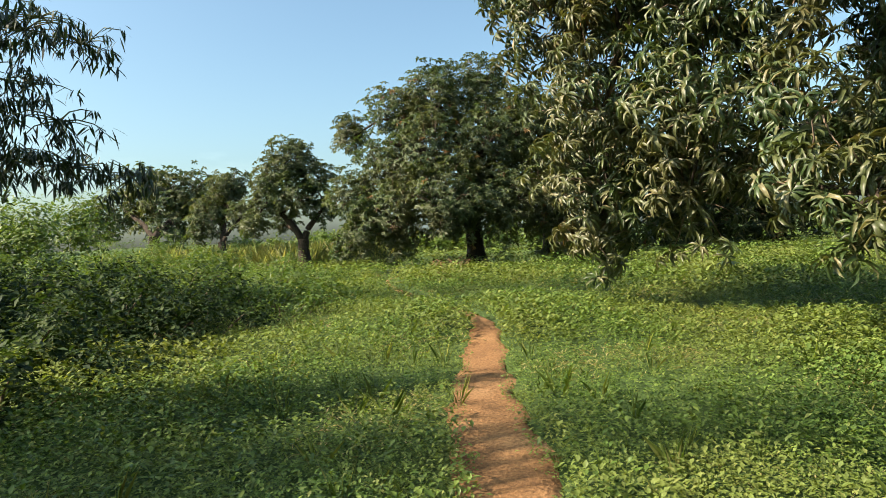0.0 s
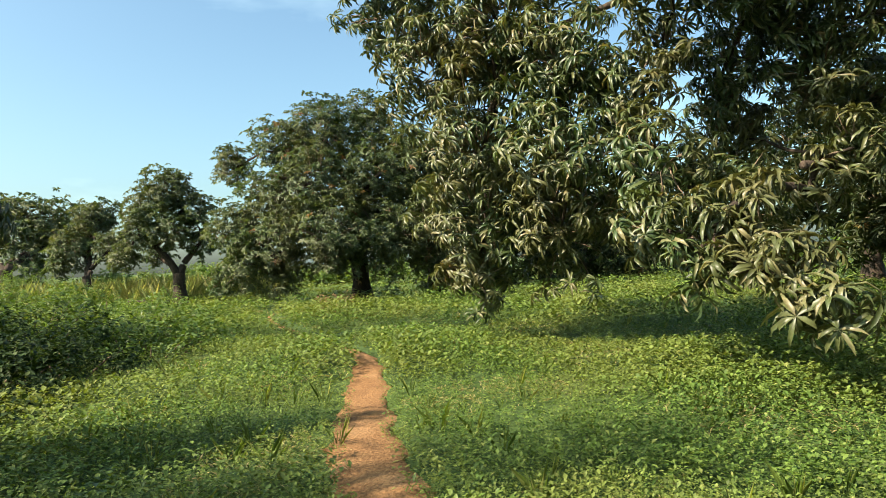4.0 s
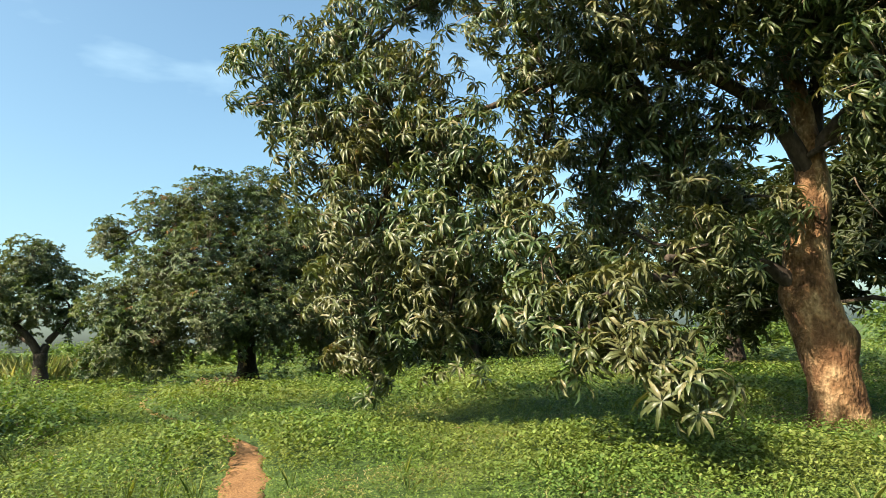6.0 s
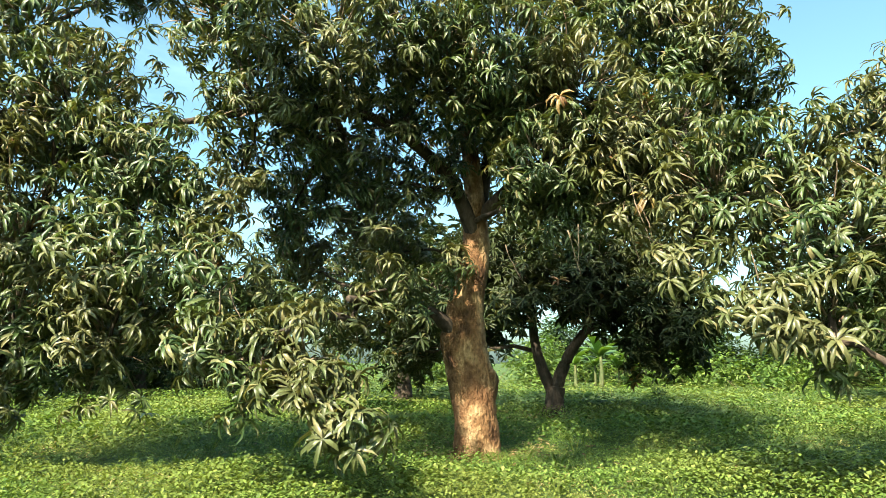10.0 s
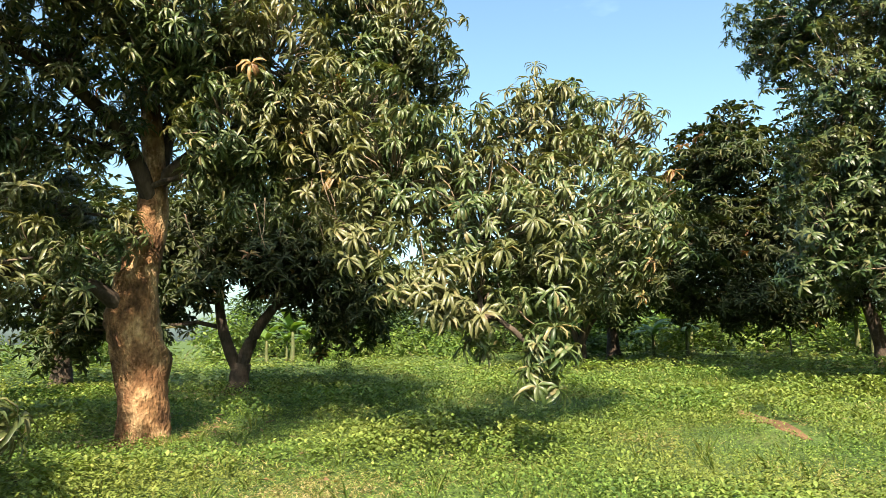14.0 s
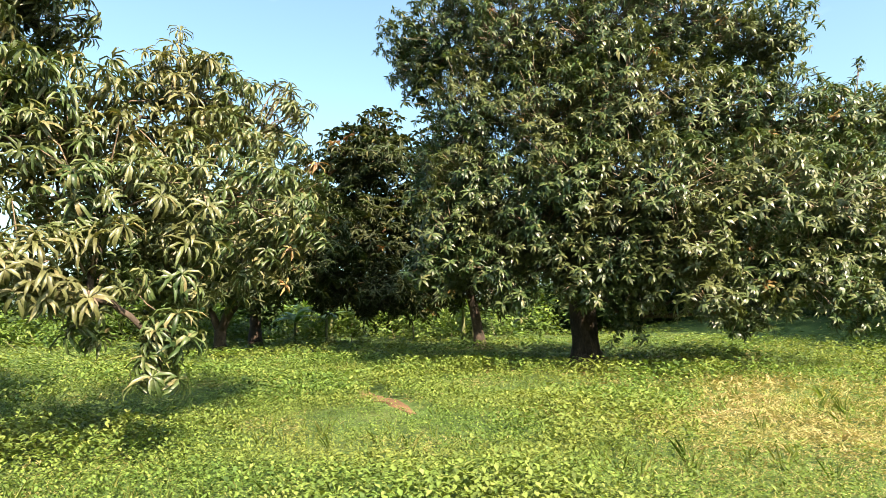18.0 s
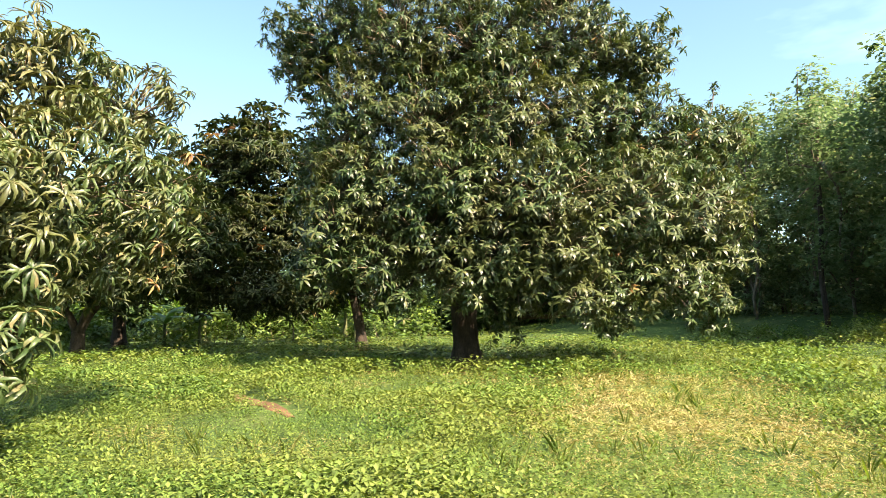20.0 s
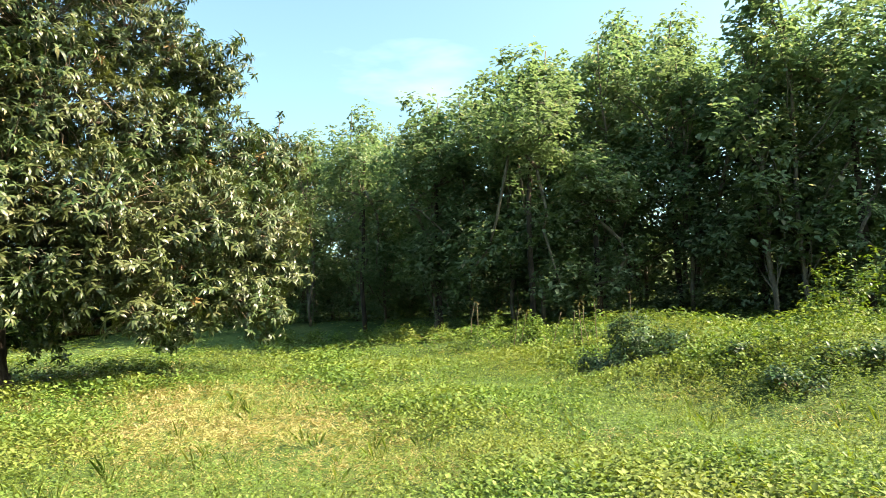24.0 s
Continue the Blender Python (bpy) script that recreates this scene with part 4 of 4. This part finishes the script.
def far_grass():
    """Tall pale grass beyond the small mango trees."""
    n = 900
    p = np.stack((rng.uniform(-15, -2.5, n), rng.uniform(26.5, 38, n), np.zeros(n)), axis=1)
    p[:, 2] = height(p[:, 0], p[:, 1])
    tagged(link("tall_grass", scatter("tall_grass", TUFT, 1, p, rng.uniform(.8, 1.4, n)), PALE_GRASS), "tall pale seeding grass beyond the small mango trees", "grass", kind="stuff")


far_grass()


# ---- shrubs, tall weeds and hedges ----
def thicket(name, x, y, w, d, h, leaf, per_area, material, label, category="shrub", group="", kinds=None):
    """A leafy mound of several lobes on the ground."""
    z = float(height(x, y))
    lobes = []
    for _ in range(max(3, int(w * d / (h * h) * 2.2))):
        r = h * rng.uniform(.28, .5)
        lobes.append((x + rng.uniform(-.5, .5) * w, y + rng.uniform(-.5, .5) * d, z + rng.uniform(.15, .75) * h - .3 * r, r))
    at, out = lobe_places(lobes, per_area, .35)
    keep = at[:, 2] > height(at[:, 0], at[:, 1]) + .02
    at, out = at[keep], out[keep]
    ob = thing(name, (x, y, z), label, category, group)
    tagged(link("foliage", scatter("foliage", SPRAY if kinds is None else kinds, 1, at, leaf * rng.uniform(.7, 1.25, len(at)), out, .5), material, ob), kind="stuff")
    stems = [tube(bent((x + (l[0] - x) * .5, y + (l[1] - y) * .5, z - .05), l[:3], .2, 0, 4), [.02, .016, .012, .006], 5) for l in lobes]
    tagged(link("brushwood", joined("brushwood", stems), TWIG, ob), kind="stuff")
    return ob


# bamboo beside the path, arching over from the west; most culms are unseen shade casters
def bamboo_clump(base, tips, sweeps):
    """tips: ends of the low side branches; sweeps: unseen culms added for shade, how many end in which box, and from
    which share of their length they bear leaves.
    """
    ob = thing("bamboo", (base[0], base[1], float(height(*base))), "arching bamboo with dark hanging leaves and unseen culms added for shade", "bamboo", "bamboo clumps")
    z0 = float(height(*base))
    spots, twigs = [], []
    ends, leafy = [np.array(t) for t in tips], [5] * len(tips)
    for count, x0, x1, y0, y1, low, high, first in sweeps:
        for _ in range(count):
            ends.append(np.array([rng.uniform(x0, x1), rng.uniform(y0, y1), rng.uniform(low, high)]))
            leafy.append(first)
    for k, tip in enumerate(ends):
        foot = np.array([base[0] + rng.normal() * .35, base[1] + rng.normal() * .35, z0 - .1])
        s = np.linspace(0, 1, 16)[:, None]
        crest = foot * .35 + tip * .65
        crest[2] = max(tip[2] * 1.3, 5.5)
        if k < len(tips):
            foot = np.array([base[0] - .2 * k, base[1] + .2 * k, tip[2] + .25])
            crest = foot * .45 + tip * .55 + np.array([0, 0, .3])
        line = (1 - s) ** 2 * foot + 2 * s * (1 - s) * crest + s * s * tip
        v, l, sz = tube(line, np.linspace(.035 if k >= len(tips) else .012, .004, 16), 7)
        link("culm" if k >= len(tips) else "branch", mesh_of("culm", v, l, sz, True), BAMBOO_CULM, ob)
        for i in range(leafy[k], 16):
            for _ in range(18 if k < len(tips) else 7 if leafy[k] > 9 else 4):
                end = line[i] + np.array([rng.normal() * .13, rng.normal() * .13, rng.uniform(-.16, .1)]) * (1.0 if k < len(tips) else 2.5)
                twigs.append(tube(bent(line[i], end, .2, .1, 4), [.006, .005, .004, .003], 4))
                spots.append(end)
    spots = np.array(spots)
    tagged(link("leaves", scatter("leaves", BAMBOO_SPRAY, 2, spots, .14 * rng.uniform(.7, 1.25, len(spots))), BAMBOO_LEAF, ob), kind="stuff")
    tagged(link("twig_tangle", joined("twig_tangle", twigs), BAMBOO_CULM, ob), kind="stuff")


# Only the low branches are seen; these culms are added to shade the foreground.
bamboo_clump((-7.4, .8), BAMBOO, [(30, -9.6, -5.8, .2, 2.0, 5.2, 7.0, 5), (6, -4.4, -3.2, 1.6, 2.4, 5.2, 6.0, 11)])
# Clump wholly out of view, added to throw a shade band across the path.
bamboo_clump((-12.0, 9.0), [], [(34, -9.2, -4.2, 8.5, 10.6, 7.4, 8.6, 11)])
# Unseen bushes west of the view, added to shade the near weeds.
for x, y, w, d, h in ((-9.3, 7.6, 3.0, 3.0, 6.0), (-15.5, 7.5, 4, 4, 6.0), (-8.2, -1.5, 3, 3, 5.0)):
    thicket("bush", x, y, w, d, h, .2, 5, SHRUB_DARK_SHADED, "tall bush out of view, added to cast shade from the west", group="western bushes")


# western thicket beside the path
for x, y, w, d, h, mat in ((-4.6, 6.4, 2.6, 2.4, .8, SHRUB_DARK_SHADED), (-6.2, 8.6, 3.2, 3.0, 1.0, SHRUB_DARK_SHADED), (-3.6, 8.8, 2.2, 2.2, .7, SHRUB_DARK_SHADED), (-5.2, 11.5, 3.2, 3.0, 1.0, SHRUB),
                           (-8.6, 11.5, 4, 3.4, 1.2, SHRUB), (-8.0, 15.5, 4, 3.4, 1.2, SHRUB), (-12.5, 16, 5, 4, 1.5, SHRUB), (-5.0, 16.0, 3, 2.6, 1.0, SHRUB), (-3.4, 4.5, 1.6, 1.8, .6, SHRUB_DARK_SHADED), (-5.4, 4.4, 2.2, 2.0, .75, SHRUB_DARK_SHADED), (-4.2, 8.0, 2.4, 2.2, .8, SHRUB_DARK_SHADED), (-2.9, 10.8, 2.4, 2.0, .6, SHRUB), (-3.8, 13.2, 3.0, 2.4, .8, SHRUB), (-7.2, 6.0, 2.4, 2.2, .8, SHRUB_DARK_SHADED), (-12, 24, 6, 4, 1.3, SHRUB), (-16, 33, 7, 4, 1.8, SHRUB), (-8, 34, 8, 4, 1.2, SHRUB)):
    thicket("bush", x, y, w, d, h * (1.2 if mat is SHRUB_DARK_SHADED else 1.1), .09, 22 if mat is SHRUB_DARK_SHADED else 13, mat, "tangled bush of small leaves beside the path", group="western bushes")
for x, y, w, d, h in ((-22, 34, 9, 6, 5), (-30, 30, 9, 6, 5), (-12, 46, 10, 5, 2.0), (-3, 44, 10, 5, 1.8), (6, 42, 10, 5, 2.2)):
    thicket("bush", x, y, w, d, h, .3, 5, SHRUB, "hazy green scrub at the field's far edge", group="far scrub")
# sunlit scrub behind the orchard
for i in range(20):
    a = math.radians(-22 - i * 4.6)
    r = 41 + rng.uniform(-2, 4)
    thicket("bush", .3 - math.sin(a) * r, -.6 + math.cos(a) * r, 6, 4, rng.uniform(2.0, 3.4), .3, 2.6, SHRUB, "sunlit tall scrub behind the orchard", group="eastern scrub")
# Dark mounds added to close sky gaps; their shade is in the leaf colour.
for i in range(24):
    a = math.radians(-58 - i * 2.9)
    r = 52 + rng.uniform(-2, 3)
    thicket("bush", .3 - math.sin(a) * r, -.6 + math.cos(a) * r, 6, 5, rng.uniform(4.5, 6.5), .55, 2.2, SHRUB_DARK_SHADED, "dark trees closing the orchard's far side", group="far trees")
# weedy rise before the plantation
for x, y, w, d, h, mat in ((1.3, -15.6, 2.4, 1.6, 1.7, SHRUB), (-.1, -15.2, 2.6, 1.8, 1.9, WEED), (-1.8, -14.8, 2.6, 1.8, 2.0, SHRUB), (-3.6, -13.4, 2.6, 1.8, 1.9, WEED),
                           (5.8, -18.2, 2.6, 1.4, 1.1, WEED), (7.6, -18.8, 2.4, 1.4, 1.2, WEED), (10.5, -21.0, 3.4, 1.6, 1.0, WEED), (14, -23, 4, 2, .9, WEED), (18, -25, 4, 2, .8, WEED), (22, -25.5, 4, 2, .8, WEED), (-7, -15, 5, 4, 1.8, WEED)):
    thicket("bush", x, y, w, d, h, .11, 13, mat, "sunlit tangle of tall weeds on the rise", group="weedy rise")


for x, y, w, h in ((-.05, -10.3, .7, .26), (.6, -12.0, .6, .4), (-.9, -11.2, 1.0, .32)):
    thicket("vine_heap", x, y, w, .7, h, .09, 30, VINE, "small patch of dark glossy vines over weeds", group="weedy rise")
for x, w, h in ((2.05, .9, 1.1), (2.55, .9, 1.45), (3.05, .9, .85)):
    thicket("vine_heap", x, -13.0, w, 1.0, h, .085, 60, VINE, "low bush smothered in dark glossy vines", group="weedy rise")


# ---- plantation ----
def teak_tree(tall, label):
    tree = thing("plantation_tree", (0, 0, 0), label, "tree", "plantation trees")
    line = bent((0, 0, -.2), (rng.normal() * .3, rng.normal() * .3, tall), .1, 0, 10)
    v, l, sz = tube(line, np.linspace(.095, .025, 10), 8, .04)
    link("trunk", mesh_of("trunk", v, l, sz, True), BARK_PALE, tree)
    lobes = []
    for i in range(20):
        h = tall * (.2 + .8 * (i + rng.random()) / 20)
        a = rng.random() * 6.28
        reach = rng.uniform(.3, 2.2) * math.sqrt(max(.04, 1 - ((h / tall - .6) / .45) ** 2))
        p = np.array([math.cos(a) * reach, math.sin(a) * reach, h])
        lobes.append((*p, rng.uniform(.6, 1.15)))
        c = line[int(np.clip(h / tall * 9 - 1, 0, 9))]
        v, l, sz = tube(bent(c, p, .15, -.05, 5), np.linspace(.035, .01, 5), 5)
        link("limb", mesh_of("limb", v, l, sz, True), BARK_PALE, tree)
    at, out = lobe_places(lobes, 2.3, .4)
    tagged(link("crown", scatter("crown", TEAK, 1, at, .31 * rng.uniform(.6, 1.2, len(at)), out, .4), TEAK_LEAF_HAZED, tree), kind="stuff")
    return tree


def plantation():
    kinds = [teak_tree(h, "slim plantation tree with large drooping leaves") for h in (11.0, 12.0, 10.0, 10.6, 12.4)]
    used = set()
    for row in range(4):
        for i in range(24):
            x = -17 + i * 2.6 + rng.normal() * .6
            front = -27.5 if x < 15 else -31.5
            y = front - row * 3.0 + rng.normal() * .8
            k = int(rng.integers(0, 5))
            m = pose(x, y, float(height(x, y)), 0, 0, rng.uniform(0, 360)) @ Matrix.Scale(rng.uniform(.88, 1.06) * float(np.interp(x, [-10, 0, 4, 8, 13, 16, 22, 28, 40], [1.0, 1.04, 1.05, 1.12, 1.1, 1.0, 1.0, 1.08, 1.1])), 4)
            if k not in used:
                used.add(k)
                kinds[k].matrix_world = m
            else:
                c = copy_thing(kinds[k], m)
                c.matrix_world = m


plantation()


def edge_tree(x, y, crown_z, r):
    """A broad round-crowned tree on the plantation's edge."""
    z0 = float(height(x, y))
    tree = thing("broadleaf_tree", (x, y, z0), "round-crowned broadleaf tree with dense grey-green foliage", "tree", "edge trees")
    lobes = []
    for i in range(21):
        v = rng.normal(size=3)
        v /= np.linalg.norm(v)
        k = rng.uniform(.35, .8) * r
        low = rng.uniform(.6, 1.9) * r if i > 12 else 0
        lobes.append((x + v[0] * k, y + v[1] * k, max(z0 + 1.0, crown_z + v[2] * k * .9 - low), r * rng.uniform(.3, .46)))
    top = np.array([x, y, crown_z - .3 * r])
    v, l, sz = tube(bent((x, y, z0 - .2), top, .06, 0, 8), np.linspace(.13, .09, 8), 9, .04)
    link("trunk", mesh_of("trunk", v, l, sz, True), BARK_DARK_SHADED, tree)
    for a, b, ra, rb in limbs_between([top], [.12], lobes):
        v, l, sz = tube(bent(a, b, .15, .05, 5), np.linspace(ra, rb, 5), 6)
        link("limb", mesh_of("limb", v, l, sz, True), BARK_PALE, tree)
    at, out = lobe_places(lobes, 3.2, .3)
    tagged(link("crown", scatter("crown", TEAK, 1, at, .25 * rng.uniform(.7, 1.2, len(at)), out, .4), TEAK_LEAF_HAZED, tree), kind="stuff")


for x, y, z, r in EDGE_TREES:
    edge_tree(x, y, z, r)
for i in range(24):
    x = -16 + i * 2.4
    y = (-28.0 if x < 15 else -32.5) - rng.uniform(0, 1.5)
    thicket("bush", x, y, 3.0, 2.4, rng.uniform(2.2, 4.4), .22, 4, TEAK_LEAF_HAZED, "leafy undergrowth at the plantation's edge", group="plantation undergrowth")
# Added to close sky gaps; the pale leaf serves to bounce light forward.
for i in range(26):
    x = -26 + i * 3.6
    thicket("bush", x, -46 + rng.uniform(-2, 2), 6, 4, rng.uniform(4.5, 6.5), .55, 2.2, TEAK_LEAF_HAZED, "dense undergrowth deep in the plantation, coloured light to bounce light", group="plantation undergrowth")


# ---- small things ----
def banana_plant(tall, label):
    ob = thing("banana_plant", (0, 0, 0), label, "banana plant", "banana plants")
    v, l, sz = tube(bent((0, 0, -.1), (.05, .03, tall * .5), .05, 0, 6), np.linspace(.13, .07, 6), 9, .03)
    link("stem", mesh_of("stem", v, l, sz, True), BANANA_STEM, ob)
    for i in range(9):
        a = i * 2.4 + rng.normal() * .2
        rise, length, k = rng.uniform(.5, 1.35), rng.uniform(.45, .62) * tall, 10
        p, ang, mid = np.array([0, 0, tall * .48]), rise, []
        for _ in range(k):
            mid.append(p.copy())
            p = p + np.array([math.cos(a) * math.cos(ang), math.sin(a) * math.cos(ang), math.sin(ang)]) * length / (k - 1)
            ang -= rng.uniform(.12, .2)
        mid = np.array(mid)
        side = np.array([-math.sin(a), math.cos(a), 0])
        w = .24 * np.sin(np.linspace(.12, 3.0, k)) ** .6
        left = mid + side * w[:, None] - np.array([0, 0, .25]) * w[:, None]
        right = mid - side * w[:, None] - np.array([0, 0, .25]) * w[:, None]
        v = np.concatenate((left, mid, right))
        f = [(j, j + 1, k + j + 1, k + j) for j in range(k - 1)] + [(k + j, k + j + 1, 2 * k + j + 1, 2 * k + j) for j in range(k - 1)]
        link("leaf", mesh_of("leaf", v, np.array(f).ravel(), np.full(len(f), 4), True), BANANA_LEAF, ob)
    return ob


def bananas():
    first = banana_plant(3.2, "sunlit banana plant with broad arching leaves")
    spots = BANANAS
    for n, (x, y) in enumerate(spots):
        m = pose(x, y, float(height(x, y)), 0, 0, n * 77) @ Matrix.Scale(.8 + .12 * (n % 4), 4)
        if n:
            copy_thing(first, m).matrix_world = m
        else:
            first.matrix_world = m


BANANA_STEM = solid_material("banana_stem", 5.0, [(0.3, (0.05, 0.07, 0.025)), (0.7, (0.13, 0.13, 0.055))], 0.7, 0.2, (1, 1, .3))
bananas()


def sapling():
    x, y = SAPLING
    z = float(height(x, y))
    ob = thing("sapling", (x, y, z), "wilted mango sapling with dark drooping leaves", "sapling")
    v, l, sz = tube(bent((x, y, z - .05), (x + .03, y, z + .42), .15, 0, 5), np.linspace(.014, .007, 5), 6)
    link("stem", mesh_of("stem", v, l, sz, True), TWIG, ob)
    for i in range(7):
        b = np.array(blade((x + .03, y, z + .42), i * .9 + .3, .35, 1.9, rng.uniform(.24, .32), .075, 2))
        lo, sz, _ = LEAF_LOOPS[2]
        link("leaf", mesh_of("leaf", b, np.array(lo), np.array(sz)), BAMBOO_LEAF, ob)


sapling()
thicket("bush", 23.4, 10.3, .5, .5, .75, .12, 30, SHRUB_DARK_SHADED, "small dark bush standing alone in the grass", group="lone bushes")
thicket("bush", 36.6, -12.0, 1.2, 1.0, 1.3, .2, 16, SHRUB_DARK_SHADED, "small dark bush standing alone in the grass", group="lone bushes")


def stake():
    x, y = 33.9, -7.4
    z = float(height(x, y))
    ob = thing("stake", (x, y, z), "thin weathered wooden stake set in the grass", "stake")
    v, l, sz = tube([(x, y, z - .15), (x + .01, y, z + .5), (x + .02, y + .01, z + 1.1)], [.035, .033, .03], 7, .05)
    link("pole", mesh_of("pole", v, l, sz, True), BARK_PALE, ob)


def dry_stalks():
    for x, y in DRY_STALKS:
        z = float(height(x, y))
        tall = rng.uniform(1.0, 1.7)
        ob = thing("dry_stalk", (x, y, z), "dry leaning weed stalk above the green tangle", "stalk", "dry stalks")
        lean = np.array([x + rng.normal() * .25, y + rng.normal() * .25, z + tall])
        v, l, sz = tube(bent((x, y, z - .05), lean, .12, 0, 6), np.linspace(.014, .006, 6), 5)
        link("stem", mesh_of("stem", v, l, sz, True), TWIG, ob)
        tops = lean + rng.normal(size=(4, 3)) * [.06, .06, .12]
        tagged(link("seed_head", scatter("seed_head", STRAW, 1, tops, np.full(4, .03)), WEED_DRY, ob), kind="stuff")


stake()
dry_stalks()
thicket("bush", .2, 17.6, 1.3, .7, .5, .1, 22, BROWN_LEAF, "low heap of reddish-brown dead brushwood", group="brushwood heaps")


def logs():
    for (x0, y0), (x1, y1), r in (((-7.4, 25.4), (-6.2, 25.2), .13), ((-7.0, 25.9), (-6.0, 25.7), .1)):
        z0, z1 = float(height(x0, y0)) + r + .08, float(height(x1, y1)) + r + .08
        ob = thing("log", (x0, y0, z0 - r), "fallen dark log lying in the grass", "log", "logs")
        v, l, sz = tube(bent((x0, y0, z0), (x1, y1, z1), .05, 0, 7), np.full(7, r), 10, .05)
        link("wood", mesh_of("wood", v, l, sz, True), BARK_DARK_SHADED, ob)


logs()


def hanging_twigs():
    """Dead twigs under the old tree's boughs."""
    tree = [o for o in scene.objects if o.name == "mango_tree"][0]
    for a, b in HANGING:
        v, l, sz = tube(bent(a, b, .12, -.03, 7), np.linspace(.010, .005, 7), 6)
        link("dead_twig", mesh_of("dead_twig", v, l, sz, True), TWIG, tree, "pale dead twig hanging down")


hanging_twigs()


def litter():
    spots = []
    for x, y, r, n in ((8.0, 6.1, 3.2, 420), (16.5, -8.7, 4.2, 900), (14.7, 9.2, 2.6, 260), (17.5, -11.5, 2.5, 500), (28, -9.3, 3, 260)):
        a, d = rng.random(n) * 6.28, np.abs(rng.normal(size=n)) * r * .6
        p = np.stack((x + np.cos(a) * d, y + np.sin(a) * d, np.zeros(n)), axis=1)
        p[:, 2] = height(p[:, 0], p[:, 1]) + rng.uniform(.03, .14, n)
        spots.append(p)
    p = np.concatenate(spots)
    flat = np.array([[v for v in blade((0, 0, 0), rng.random() * 6.28, rng.uniform(-.2, .2), rng.uniform(-.6, .6), 1.0, .26, 1)] for _ in range(10)])
    tagged(link("fallen_leaves", scatter("fallen_leaves", flat, 1, p, .22 * rng.uniform(.7, 1.2, len(p))), BROWN_LEAF), "dry brown leaves fallen under the mango trees", "leaves", kind="stuff")


litter()
